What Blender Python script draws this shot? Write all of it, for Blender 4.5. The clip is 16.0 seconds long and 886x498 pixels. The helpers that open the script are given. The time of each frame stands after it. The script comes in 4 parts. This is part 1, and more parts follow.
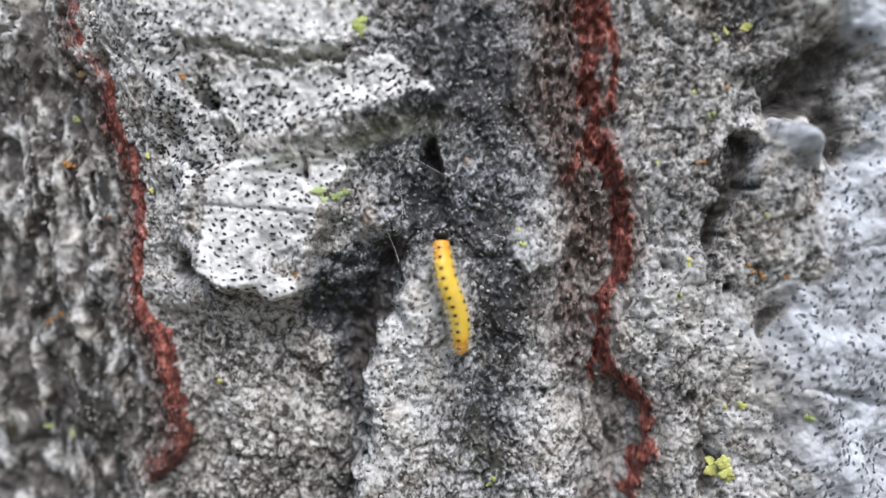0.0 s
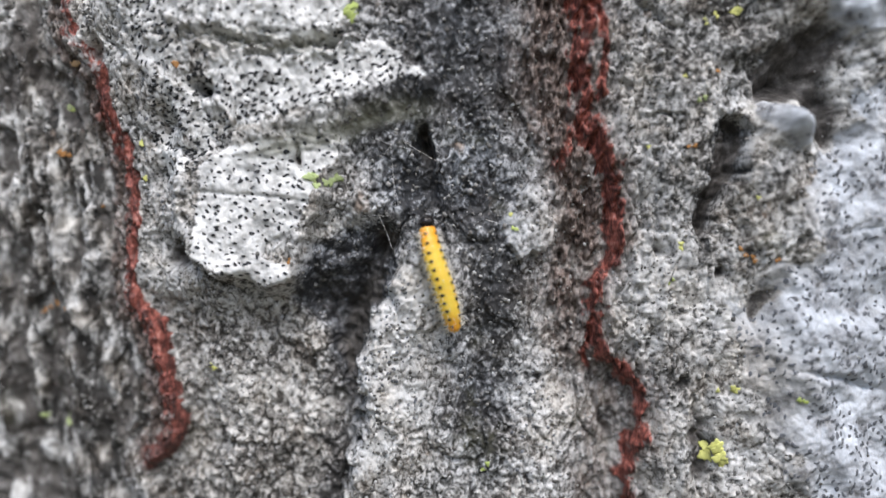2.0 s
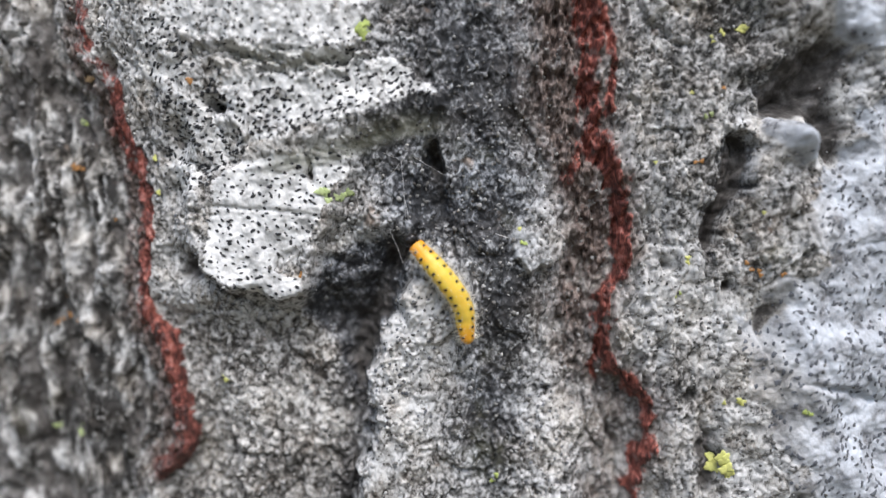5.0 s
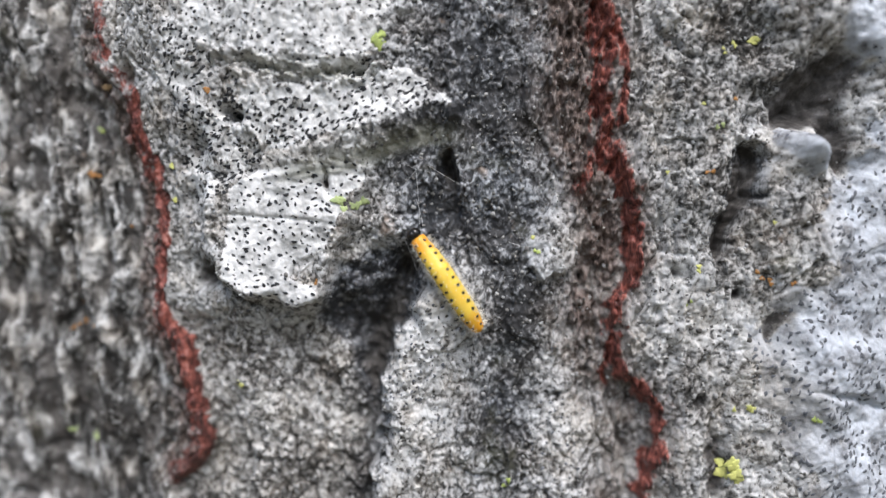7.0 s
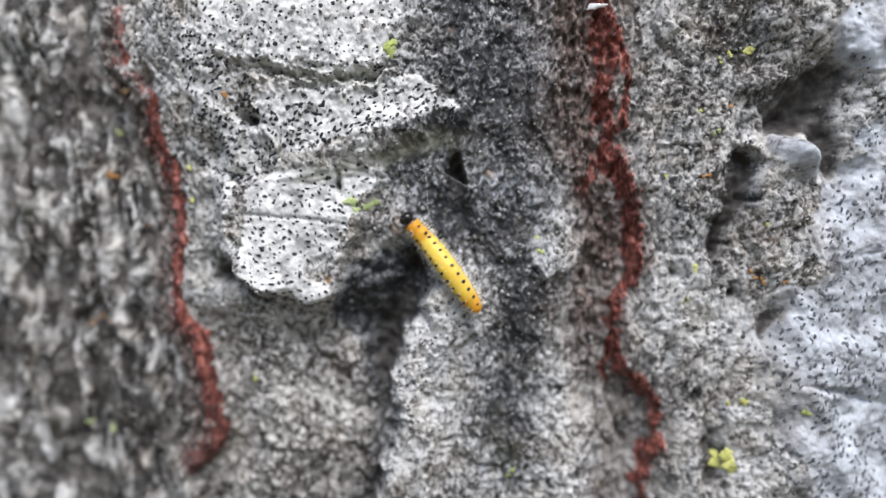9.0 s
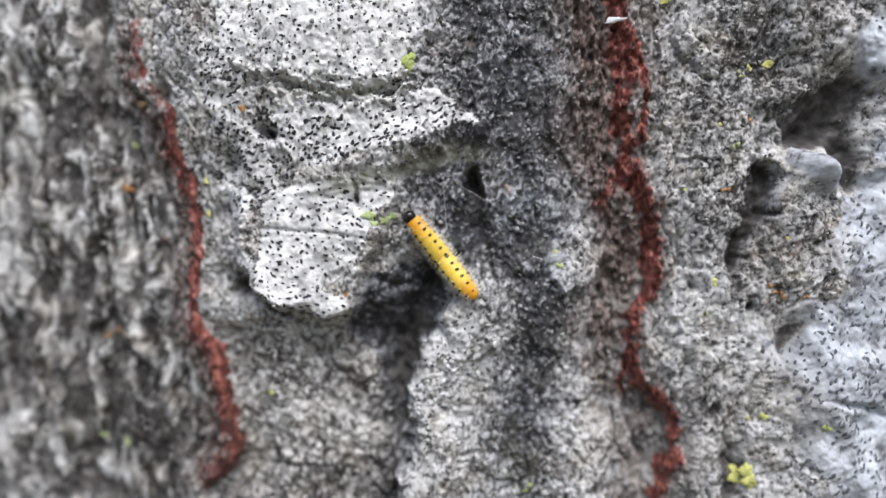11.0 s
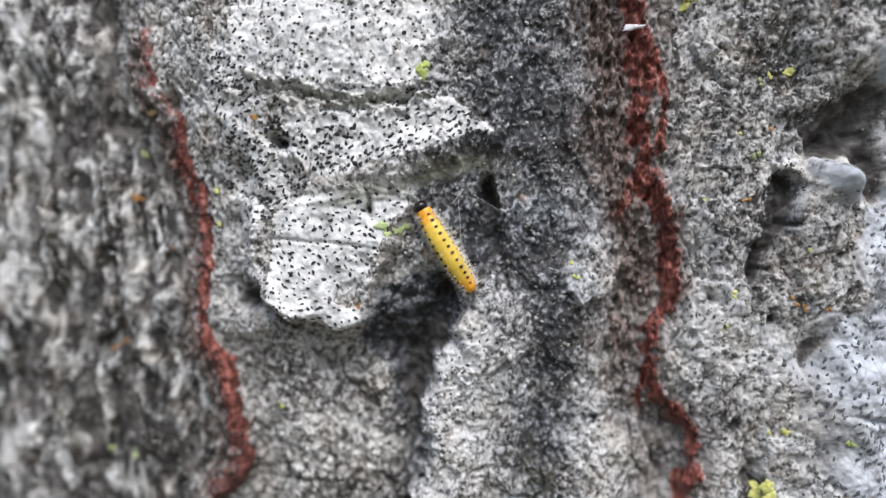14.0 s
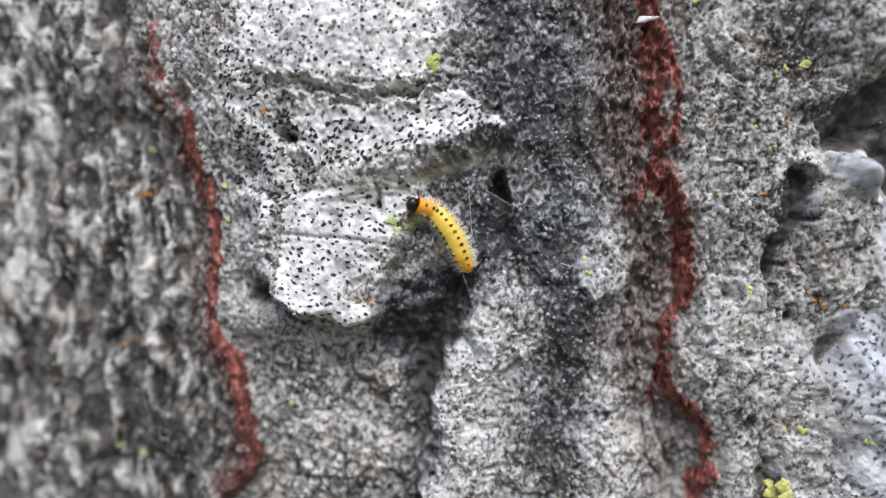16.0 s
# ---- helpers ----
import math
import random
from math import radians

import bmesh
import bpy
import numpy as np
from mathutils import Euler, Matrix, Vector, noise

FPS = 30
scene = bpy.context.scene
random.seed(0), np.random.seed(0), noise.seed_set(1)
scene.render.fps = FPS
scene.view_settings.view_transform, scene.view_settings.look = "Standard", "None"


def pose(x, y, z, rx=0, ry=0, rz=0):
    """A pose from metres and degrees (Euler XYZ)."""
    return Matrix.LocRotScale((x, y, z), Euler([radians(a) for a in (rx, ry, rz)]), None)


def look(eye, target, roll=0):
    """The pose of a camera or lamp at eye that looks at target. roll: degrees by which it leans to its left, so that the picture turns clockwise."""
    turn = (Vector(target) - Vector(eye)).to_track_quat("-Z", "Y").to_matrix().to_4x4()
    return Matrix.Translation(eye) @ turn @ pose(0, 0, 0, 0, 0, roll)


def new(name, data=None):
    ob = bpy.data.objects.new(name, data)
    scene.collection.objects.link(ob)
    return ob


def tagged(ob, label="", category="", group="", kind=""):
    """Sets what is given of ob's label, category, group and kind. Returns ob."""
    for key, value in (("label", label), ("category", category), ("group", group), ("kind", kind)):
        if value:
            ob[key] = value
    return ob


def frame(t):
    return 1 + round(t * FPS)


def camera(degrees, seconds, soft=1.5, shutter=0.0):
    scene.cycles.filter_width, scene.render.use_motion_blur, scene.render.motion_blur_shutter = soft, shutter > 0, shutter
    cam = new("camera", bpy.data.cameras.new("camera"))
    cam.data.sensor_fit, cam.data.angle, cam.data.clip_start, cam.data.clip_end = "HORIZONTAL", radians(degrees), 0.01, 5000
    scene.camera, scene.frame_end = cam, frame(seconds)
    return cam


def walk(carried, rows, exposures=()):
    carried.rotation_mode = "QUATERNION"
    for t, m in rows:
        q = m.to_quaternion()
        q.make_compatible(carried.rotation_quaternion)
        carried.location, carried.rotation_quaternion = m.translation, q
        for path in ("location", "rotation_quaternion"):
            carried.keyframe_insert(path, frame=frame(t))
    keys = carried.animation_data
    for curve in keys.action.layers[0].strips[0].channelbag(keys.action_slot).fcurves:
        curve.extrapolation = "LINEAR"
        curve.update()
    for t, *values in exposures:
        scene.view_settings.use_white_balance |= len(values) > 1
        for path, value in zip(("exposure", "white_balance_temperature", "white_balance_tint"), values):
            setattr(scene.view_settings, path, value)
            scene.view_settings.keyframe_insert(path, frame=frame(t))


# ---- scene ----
MM = 0.001
UP = 1.2            # height of the watched spot over the ground, metres
TRUNK_R = 350.0     # trunk radius, millimetres

# ---- camera and its walk: millimetres from the watched spot, then yaw, pitch and roll in degrees ----
cam = camera(62, 16.0, soft=1.5)
cam.data.dof.use_dof = True
cam.data.dof.focus_distance = 0.1136
cam.data.dof.aperture_fstop = 4.4


def held(x, y, z, yaw, pitch, roll):
    cy, sy, cp, sp = math.cos(radians(yaw)), math.sin(radians(yaw)), math.cos(radians(pitch)), math.sin(radians(pitch))
    eye = Vector((x * MM, y * MM, UP + z * MM))
    return look(eye, eye + Vector((-sy * cp, cy * cp, sp)), roll)


PATH = [
    (0, 0.00, -113.46, -0.00, 0.01, -0.01, -0.00),
    (0.5, 0.76, -113.52, -1.24, -0.12, -0.05, 0.06),
    (1, 1.52, -113.73, -2.04, 0.07, -0.10, 0.04),
    (1.5, -0.05, -113.69, -2.01, 0.17, 0.01, -0.04),
    (2, 1.65, -113.80, -2.33, 0.28, 0.05, -0.29),
    (2.5, -0.15, -114.07, -3.67, 0.13, -0.26, -0.31),
    (3, 0.13, -112.92, -5.12, 0.19, -0.18, -0.24),
    (3.5, 1.98, -112.43, -6.95, 0.37, 0.34, -0.24),
    (4, 1.34, -114.27, -1.57, 0.21, -0.02, -0.11),
    (4.2, 1.16, -114.60, -1.11, 0.26, 0.12, -0.18),
    (6.3, -1.18, -115.81, 0.49, 0.25, 0.40, -0.31),
    (6.5, -0.37, -115.73, 0.67, 0.26, 0.28, -0.24),
    (7, -2.05, -116.62, 0.78, 0.24, 0.18, -0.09),
    (7.5, -3.78, -117.38, -0.13, 0.17, -0.08, -0.15),
    (8, -3.01, -117.98, -1.13, 0.10, 0.05, -0.04),
    (8.5, -4.71, -119.14, -0.46, -0.00, -0.13, 0.06),
    (9, -4.68, -121.50, 1.19, -0.42, -0.06, 0.09),
    (9.2, -5.39, -122.18, 2.09, -0.54, -0.58, 0.10),
    (11.3, -7.30, -120.34, 2.52, -0.28, 0.67, 0.11),
    (11.5, -6.08, -119.92, 2.37, -0.32, 0.82, 0.11),
    (12, -6.14, -120.50, 3.55, -0.35, 0.85, 0.33),
    (12.5, -6.92, -120.46, 3.53, -0.08, 1.09, 0.33),
    (13, -8.29, -119.71, 4.16, -0.02, 0.98, 0.29),
    (13.5, -7.85, -119.92, 4.95, 0.15, 0.99, 0.31),
    (14, -8.69, -118.88, 3.19, 0.12, 0.91, 0.17),
    (14.5, -11.00, -117.24, 2.99, 0.19, 0.97, 0.28),
    (15, -9.48, -116.78, 2.91, 0.29, 0.97, 0.20),
    (15.5, -7.13, -116.39, 1.89, 0.39, 0.92, 0.08),
    (16, -9.45, -117.49, 2.54, 0.58, 0.88, 0.15),
]
walk(cam, [(t, held(*p)) for t, *p in PATH])

# ---- light: bright overcast sky, light mostly from above ----
world = bpy.data.worlds.new("sky")
scene.world = world
world.use_nodes = True
wt = world.node_tree
sky = wt.nodes.new("ShaderNodeTexSky")
sky.sky_type = "NISHITA"
sky.sun_disc = False
sky.sun_elevation = radians(58)
sky.sun_rotation = radians(160)
sky.air_density, sky.dust_density = 1.0, 3.0
wt.links.new(sky.outputs[0], wt.nodes["Background"].inputs[0])
wt.nodes["Background"].inputs[1].default_value = 0.15
sun = new("sun", bpy.data.lights.new("sun", "SUN"))
sun.data.energy = 2.75
sun.data.angle = radians(34)
sun.data.color = (1.0, 0.985, 0.995)
sun.matrix_world = look((0, 0, 0), (-0.10, 0.78, -1.0)) @ Matrix.Translation((0, 0, 3))
scene.view_settings.exposure = 0.17


# ---- small numeric tools ----
def smooth(a, b, v):
    t = np.clip((v - a) / (b - a), 0.0, 1.0)
    return t * t * (3 - 2 * t)


def hashed(ix, iz, seed):
    n = (ix.astype(np.int64) * 374761393 + iz.astype(np.int64) * 668265263 + seed * 974634541) & 0xFFFFFFFF
    n = ((n ^ (n >> 13)) * 1274126177) & 0xFFFFFFFF
    n = ((n ^ (n >> 16)) * 2246822519) & 0xFFFFFFFF
    return ((n ^ (n >> 15)) & 0xFFFFFF) / float(0xFFFFFF)


def grad_noise(x, z, seed):
    ix, iz = np.floor(x), np.floor(z)
    fx, fz = x - ix, z - iz
    ux, uz = fx * fx * fx * (fx * (fx * 6 - 15) + 10), fz * fz * fz * (fz * (fz * 6 - 15) + 10)
    total = 0
    for dx in (0, 1):
        for dz in (0, 1):
            a = hashed(ix + dx, iz + dz, seed) * 2 * np.pi
            g = np.cos(a) * (fx - dx) + np.sin(a) * (fz - dz)
            total = total + g * (ux if dx else 1 - ux) * (uz if dz else 1 - uz)
    return total * 1.5


def fbm(x, z, size, seed, octaves=4, gain=0.5):
    total, amp = 0, 1.0
    for k in range(octaves):
        total = total + amp * grad_noise(x / size, z / size, seed + 17 * k)
        size, amp = size / 2.03, amp * gain
    return total


def cells(x, z, size, seed):
    """Nearest and second nearest cell distance, and the nearest cell's own number."""
    x, z = x / size, z / size
    ix, iz = np.floor(x), np.floor(z)
    f1, f2, own = np.full(x.shape, 9.0), np.full(x.shape, 9.0), np.zeros(x.shape)
    for dx in (-1, 0, 1):
        for dz in (-1, 0, 1):
            cx, cz = ix + dx, iz + dz
            d = np.hypot(cx + hashed(cx, cz, seed) - x, cz + hashed(cx, cz, seed + 5) - z)
            near = d < f1
            f2 = np.where(near, f1, np.minimum(f2, d))
            own = np.where(near, hashed(cx, cz, seed + 9), own)
            f1 = np.where(near, d, f1)
    return f1, f2, own


def along(x, z, line):
    """Distance to a line of points, the side (positive: towards +x for a line that goes down), and how far along, 0 to 1."""
    best, side, far = np.full(x.shape, 1e9), np.zeros(x.shape), np.zeros(x.shape)
    count = len(line) - 1
    for k in range(count):
        (ax, az), (bx, bz) = line[k], line[k + 1]
        ex, ez = bx - ax, bz - az
        t = np.clip(((x - ax) * ex + (z - az) * ez) / (ex * ex + ez * ez), 0, 1)
        px, pz = x - ax - t * ex, z - az - t * ez
        d = np.hypot(px, pz)
        near = d < best
        side = np.where(near, np.sign(ex * pz - ez * px), side)
        far = np.where(near, (k + t) / count, far)
        best = np.minimum(best, d)
    return best, side, far


def inside(x, z, ring):
    """Signed distance to a closed ring, positive within."""
    best, odd = np.full(x.shape, 1e9), np.zeros(x.shape, bool)
    for k in range(len(ring)):
        (ax, az), (bx, bz) = ring[k], ring[(k + 1) % len(ring)]
        ex, ez = bx - ax, bz - az
        t = np.clip(((x - ax) * ex + (z - az) * ez) / (ex * ex + ez * ez), 0, 1)
        best = np.minimum(best, np.hypot(x - ax - t * ex, z - az - t * ez))
        if ez:
            cross = ((az > z) != (bz > z)) & (x < ex * (z - az) / ez + ax)
            odd ^= cross
    return np.where(odd, best, -best)


def mound(x, z, centre, rx, rz, turn=0.0):
    c, s = math.cos(radians(turn)), math.sin(radians(turn))
    dx, dz = x - centre[0], z - centre[1]
    return np.exp(-(((dx * c + dz * s) / rx) ** 2 + ((dz * c - dx * s) / rz) ** 2))


# ---- the lie of the bark, millimetres ----
LEFT_CRACK = [(-55.8, 54.9), (-55.5, 43.2), (-55.5, 36.6), (-55.0, 31.1), (-50.5, 26.7), (-50.3, 20.7), (-47.9, 15.7), (-46.9, 9.8), (-47.1, 1.8), (-48.2, -5.3), (-47.8, -10.8), (-44.7, -13.7), (-44.0, -19.9), (-42.4, -27.3), (-41.9, -32.2), (-45.6, -37.1), (-49.0, -40.0), (-46.7, -48.7), (-45.8, -58.1)]
RIGHT_CRACK = [(19.5, 53.0), (19.2, 45.0), (20.6, 37.0), (21.8, 32.2), (20.9, 26.4), (22.1, 20.6), (23.3, 15.6), (26.1, 9.6), (27.4, 3.6), (27.4, -2.6), (24.7, -7.9), (24.7, -14.2), (26.3, -18.5), (29.4, -20.8), (32.7, -25.3), (32.0, -31.8), (30.2, -38.4), (32.4, -48.0), (33.0, -57.5)]
RED_BRANCH = [(22.3, 37.1), (23.9, 31.4), (24.9, 25.6), (24.1, 20.6)]
RED_FORK = [(22.5, 18.1), (20.3, 14.7), (18.6, 10.6)]
DARK_FORK = [(24.9, -13.3), (23.9, -18.7), (25.0, -25.1), (27.3, -31.7)]
RIDGE_FOOT = [(-3.7, -1.9), (-6.3, -5.2), (-8.3, -9.2), (-11.4, -15.0), (-12.9, -21.3), (-12.1, -28.7), (-14.1, -35.2), (-15.2, -47.6), (-16.0, -56.9)]
CAVE = [(-18.6, -1.3), (-14.3, 0.8), (-7.3, 2.0), (-5.4, -1.0), (-6.1, -4.3), (-8.1, -9.2), (-11.4, -15.2), (-12.9, -22.2), (-15.4, -21.3), (-17.2, -15.9), (-20.9, -12.8), (-22.7, -9.5), (-20.8, -5.7)]
MID_HOLE = [(-1.4, 17.1), (-0.4, 12.1), (0.3, 7.8), (0.7, 4.8)]
RIGHT_CLEFT = [(44.9, 17.6), (44.5, 15.5), (43.6, 12.0), (42.6, 8.0), (41.5, 4.4), (40.6, 1.2)]
LEDGE = [(-29.8, 15.0), (-22.7, 16.2), (-15.8, 18.2), (-10.6, 20.3), (-5.0, 21.8), (-1.0, 21.4), (3.0, 20.0)]
UNDER_ROLL = [(-35.3, 30.5), (-31.1, 29.1), (-25.9, 28.3), (-20.7, 27.6), (-15.6, 27.8), (-11.8, 28.4)]
WHITE_CRACK = [(-35.3, 6.6), (-29.2, 6.0), (-23.0, 5.6), (-16.0, 4.2), (-7.3, 2.8)]
ROLL_PATCH = [(-40.2, 51.4), (-25.3, 55.7), (-11.9, 49.6), (-10.8, 40.1), (-11.3, 33.7), (-14.7, 29.1), (-22.4, 27.9), (-29.3, 28.9), (-36.3, 31.4), (-40.1, 34.6), (-41.6, 40.1)]
STEP_PATCH = [(-32.5, 25.8), (-26.8, 26.3), (-19.1, 26.2), (-12.2, 29.6), (-8.0, 28.8), (-4.5, 26.0), (-1.5, 24.2), (-0.8, 22.9), (-5.0, 22.3), (-10.6, 20.8), (-16.6, 18.7), (-24.5, 16.8), (-28.9, 16.6), (-32.1, 21.6)]
NOSE_PATCH = [(-34.6, 10.7), (-29.9, 13.4), (-21.0, 14.5), (-15.0, 14.1), (-14.0, 11.6), (-17.2, 8.3), (-19.0, 4.8), (-19.9, 1.5), (-24.9, -1.0), (-25.7, -3.3), (-22.4, -4.7), (-21.5, -6.3), (-25.1, -8.2), (-29.1, -6.5), (-32.3, -5.8), (-35.2, -4.2), (-36.1, 0.1), (-35.2, 3.6)]
NOSE_BODY = [(-39.4, 1.0), (-39.0, 9.7), (-29.8, 13.6), (-21.0, 14.7), (-14.8, 14.3), (-13.6, 11.6), (-15.6, 7.8), (-17.3, 3.5), (-19.1, -0.8), (-20.4, -6.3), (-25.2, -8.8), (-29.2, -7.2), (-34.1, -5.3), (-37.7, -3.3)]
RIGHT_PATCH = [(76.5, 31.8), (64.6, 24.0), (59.2, 18.6), (55.8, 12.2), (52.7, 8.3), (51.5, 3.4), (54.1, -2.4), (51.3, -4.9), (46.0, -6.7), (44.7, -13.7), (46.0, -20.5), (47.9, -27.3), (53.3, -36.3), (61.5, -45.9), (84.7, -51.7)]
RIGHT_KNOB = [(47.0, 18.8), (48.2, 19.3), (50.0, 18.2), (52.0, 16.3), (53.2, 14.3), (52.8, 12.9), (51.2, 12.6), (49.2, 13.9), (47.6, 15.6), (46.8, 17.3)]
MOTTLED = [(-46.0, 34.5), (-42.2, 37.7), (-40.5, 33.5), (-34.6, 29.6), (-32.1, 26.6), (-31.8, 20.7), (-29.3, 15.8), (-33.5, 12.3), (-35.4, 9.7), (-42.7, 8.4), (-43.8, 15.0), (-42.1, 20.9), (-45.0, 27.8)]
CHIP = [(15.0, 9.7), (16.2, 5.0), (18.4, 1.4), (18.0, -1.8), (15.6, -2.8), (14.4, -2.6), (12.9, -4.5), (11.9, -3.0), (10.5, -1.4), (9.6, 2.1), (11.5, 4.7), (13.3, 6.9)]
BROW = [(-20.5, 0.2), (-14.0, 1.6), (-9.2, 2.2), (-8.9, -0.4), (-11.2, -3.4), (-14.8, -5.4), (-19.5, -7.0), (-22.5, -6.0)]
LEFT_END = 0.905
PIT = [(-34.4, 22.0)]
LEFT_PIT = [(-40.4, -2.6)]
BIG_HOLE = [(48.8, 22.4), (51.2, 24.6), (54.4, 27.4)]
HOLE_BAY = [(50.2, 22.6), (53.8, 20.2), (56.3, 17.0), (56.4, 14.5)]


def lie(x, z):
    """Height of the bark over the round trunk, and the covers: white crust, red inner bark, brown fibre, damp dark with
    recess shade, part number.
    """
    near = (smooth(-150, -105, x) * smooth(135, 100, x)) * smooth(-115, -75, z) * smooth(115, 75, z)
    wx, wz = 0.9 * fbm(x, z, 5, 3, 3), 0.9 * fbm(x, z, 5, 4, 3)
    jx, jz = x + wx, z + wz
    h = 0.12 * z * near
    h = h + 1.4 * fbm(x, z * 0.55, 26, 11, 3)

    # left sheet lies lower, in long coarse ridges; its broken right-hand edge is the bare red bark
    dl, sl, tl = along(x + 0.5 * wx, z + 0.5 * wz, LEFT_CRACK)
    ql = dl * sl                                   # positive on the middle sheet
    drop = smooth(-1.3, 0.5, ql)
    coarse = fbm(x, z * 0.4, 7, 21, 4, 0.55)
    c1, c2, cown = cells(jx, jz * 0.3, 4.2, 25)
    blocks = 1.9 * (cown - 0.5) * smooth(0.0, 0.22, c2 - c1) - 0.9 * smooth(0.16, 0.0, c2 - c1)
    broken = 2.5 * smooth(-7.2, 0.4, ql) + 2.1 * smooth(0.5, 10.0, ql)
    h = h + near * (broken - 3.4) + smooth(-7.0, -10.0, ql) * (1.7 * coarse + blocks - 1.6 * smooth(0.2, -0.35, fbm(x, z * 0.35, 11, 23, 2)))
    qn = ql + 1.1 * fbm(x, z, 2.4, 37, 3, 0.6)
    reach_l = 1.3 * fbm(x, z, 9, 31, 2)
    red = (0.18 * smooth(-8.6 - reach_l, -7.2 - reach_l, qn) + 0.47 * smooth(-4.6 - reach_l, -2.0 - reach_l, qn) + 0.3 * smooth(-2.2, -0.8, qn)) * smooth(0.4, -0.4, ql + 0.5 * fbm(x, z, 1.8, 38, 2)) * near * smooth(0.02, 0.12, tl) * smooth(LEFT_END, LEFT_END - 0.05, tl) * (1 - 0.5 * smooth(0.225, 0.205, tl) * smooth(0.15, 0.17, tl)) * (1 - 0.3 * smooth(0.17, 0.14, tl))
    h = h - near * 1.2 * np.exp(-((ql + 7.2) / 1.2) ** 2) + near * (0.5 * np.exp(-((ql + 1.6) / 1.5) ** 2) + 0.6 * red * fbm(x, z * 0.3, 2.4, 35, 3) + 0.2 * red * fbm(x, z * 0.4, 0.9, 36, 2))

    # flaked chips with sharp little steps
    k1, k2, kown = cells(jx, jz * 0.45, 7.0, 27)
    m1, m2, mown = cells(jx, jz * 0.55, 3.0, 29)
    flakes = 1.5 * (kown - 0.5) * smooth(0.0, 0.10, k2 - k1) - 0.5 * smooth(0.07, 0.0, k2 - k1) + 0.75 * (mown - 0.5) * smooth(0.0, 0.16, m2 - m1)
    flaked = smooth(-1.0, 3.0, ql)

    # right furrow with the red seam
    dr, sr, tr = along(x + 0.35 * wx, z + 0.35 * wz, RIGHT_CRACK)
    qr = dr * sr
    h = h - near * (2.3 * np.exp(-((qr + 4.6) / 5.0) ** 2) * (0.35 + 0.65 * smooth(14, 2, z)) + 0.9 * np.exp(-((qr + 1.6) / 1.6) ** 2))
    h = h + near * 1.7 * smooth(-1.4 + 0.8 * fbm(x, z, 3, 47, 2), 1.0, qr)
    wide = 0.95 + 0.9 * np.exp(-((z - 16.5) / 6.5) ** 2) + 0.75 * smooth(0.32, 0.14, tr) + 0.38 * fbm(x, z, 5, 33, 2)
    ragged = fbm(x, z * 0.3, 1.6, 45, 3, 0.6)
    red_r = np.clip(np.exp(-((qr + 0.5 * fbm(x, z, 2.5, 46, 2)) / wide) ** 2) + 0.55 * ragged * np.exp(-(qr / (2.2 * wide)) ** 2), 0, 1)
    db, _, _ = along(jx, z, RED_BRANCH)
    df, _, _ = along(jx, z, RED_FORK)
    red_r = np.maximum(red_r, np.exp(-(db / 0.8) ** 2))
    red_r = np.maximum(red_r, 0.55 * np.exp(-(df / 1.5) ** 2))
    dk, _, tk = along(jx, z, DARK_FORK)
    red_r = np.maximum(red_r, 0.85 * np.exp(-(dk / 0.7) ** 2) * smooth(0.6, 0.35, tk))
    h = h - near * 1.8 * np.exp(-(dk / 0.7) ** 2)
    red = np.maximum(red, red_r * near)
    fibre = near * np.clip(1.2 * np.exp(-((qr + 4.6) / 4.4) ** 2) * (1.0 - 0.1 * smooth(5, 25, z)) * (1.0 - 0.55 * smooth(-6, -18, z)), 0, 1)
    fibre = np.maximum(fibre, near * (0.9 - 0.35 * smooth(-6, -18, z)) * np.exp(-(qr / (3.0 + 2.5 * smooth(22, 40, z))) ** 2))
    # dark fibre colour also painted along the left seam's slope as its shade
    slope_l = smooth(-7.8, -6.0, qn) * smooth(-1.2, -3.6, qn + 0.8 * fbm(x, z * 0.5, 4, 32, 2)) * smooth(0.02, 0.12, tl) * smooth(LEFT_END, LEFT_END - 0.05, tl)
    fibre = np.maximum(fibre, near * 0.85 * slope_l)
    h = h + near * 0.9 * red_r * smooth(10, 0, z)
    strands = fbm(x, z * 0.30, 1.5, 41, 3, 0.6)
    h = h + np.maximum(fibre, red_r * near) * (1.35 * strands + 0.8 * fbm(x, z * 0.5, 0.9, 43, 2))

    h = h - near * 1.8 * mound(x, z, (3.0, 4.0), 5, 6)

    # right-hand swelling, nearer to the eye
    h = h + near * (3.0 * smooth(29, 38, x) + 5.0 * smooth(38, 54, x))
    h = h + near * 2.2 * fbm(x, z, 15, 61, 2) * smooth(36, 48, x)
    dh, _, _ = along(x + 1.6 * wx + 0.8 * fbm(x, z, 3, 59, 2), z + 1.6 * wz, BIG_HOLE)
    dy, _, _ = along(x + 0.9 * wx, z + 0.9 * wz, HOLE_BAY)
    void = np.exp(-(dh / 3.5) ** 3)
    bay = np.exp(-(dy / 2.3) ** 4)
    h = h - near * np.hypot(6.0 * np.exp(-(dh / 3.9) ** 2), 4.4 * np.exp(-(dy / 2.6) ** 2))
    h = h + near * 0.45 * fbm(x, z * 0.7, 4.0, 63, 3, 0.55) * smooth(34, 44, x)
    dc, sc, tc = along(jx, z, RIGHT_CLEFT)
    qc = dc * sc                                   # positive on the side of the knob
    cleft = smooth(0.0, 0.15, tc) * np.where(qc < 0, np.exp(-(qc / 2.5) ** 2), smooth(2.0, 0.0, qc + 0.4 * wx)) * smooth(7, 3, dc)
    h = h - near * 5.5 * cleft
    kd = inside(x + 0.4 * wx, z + 0.4 * wz, RIGHT_KNOB)
    h = h + near * 3.0 * mound(x, z, (62.0, 31.0), 7, 5)
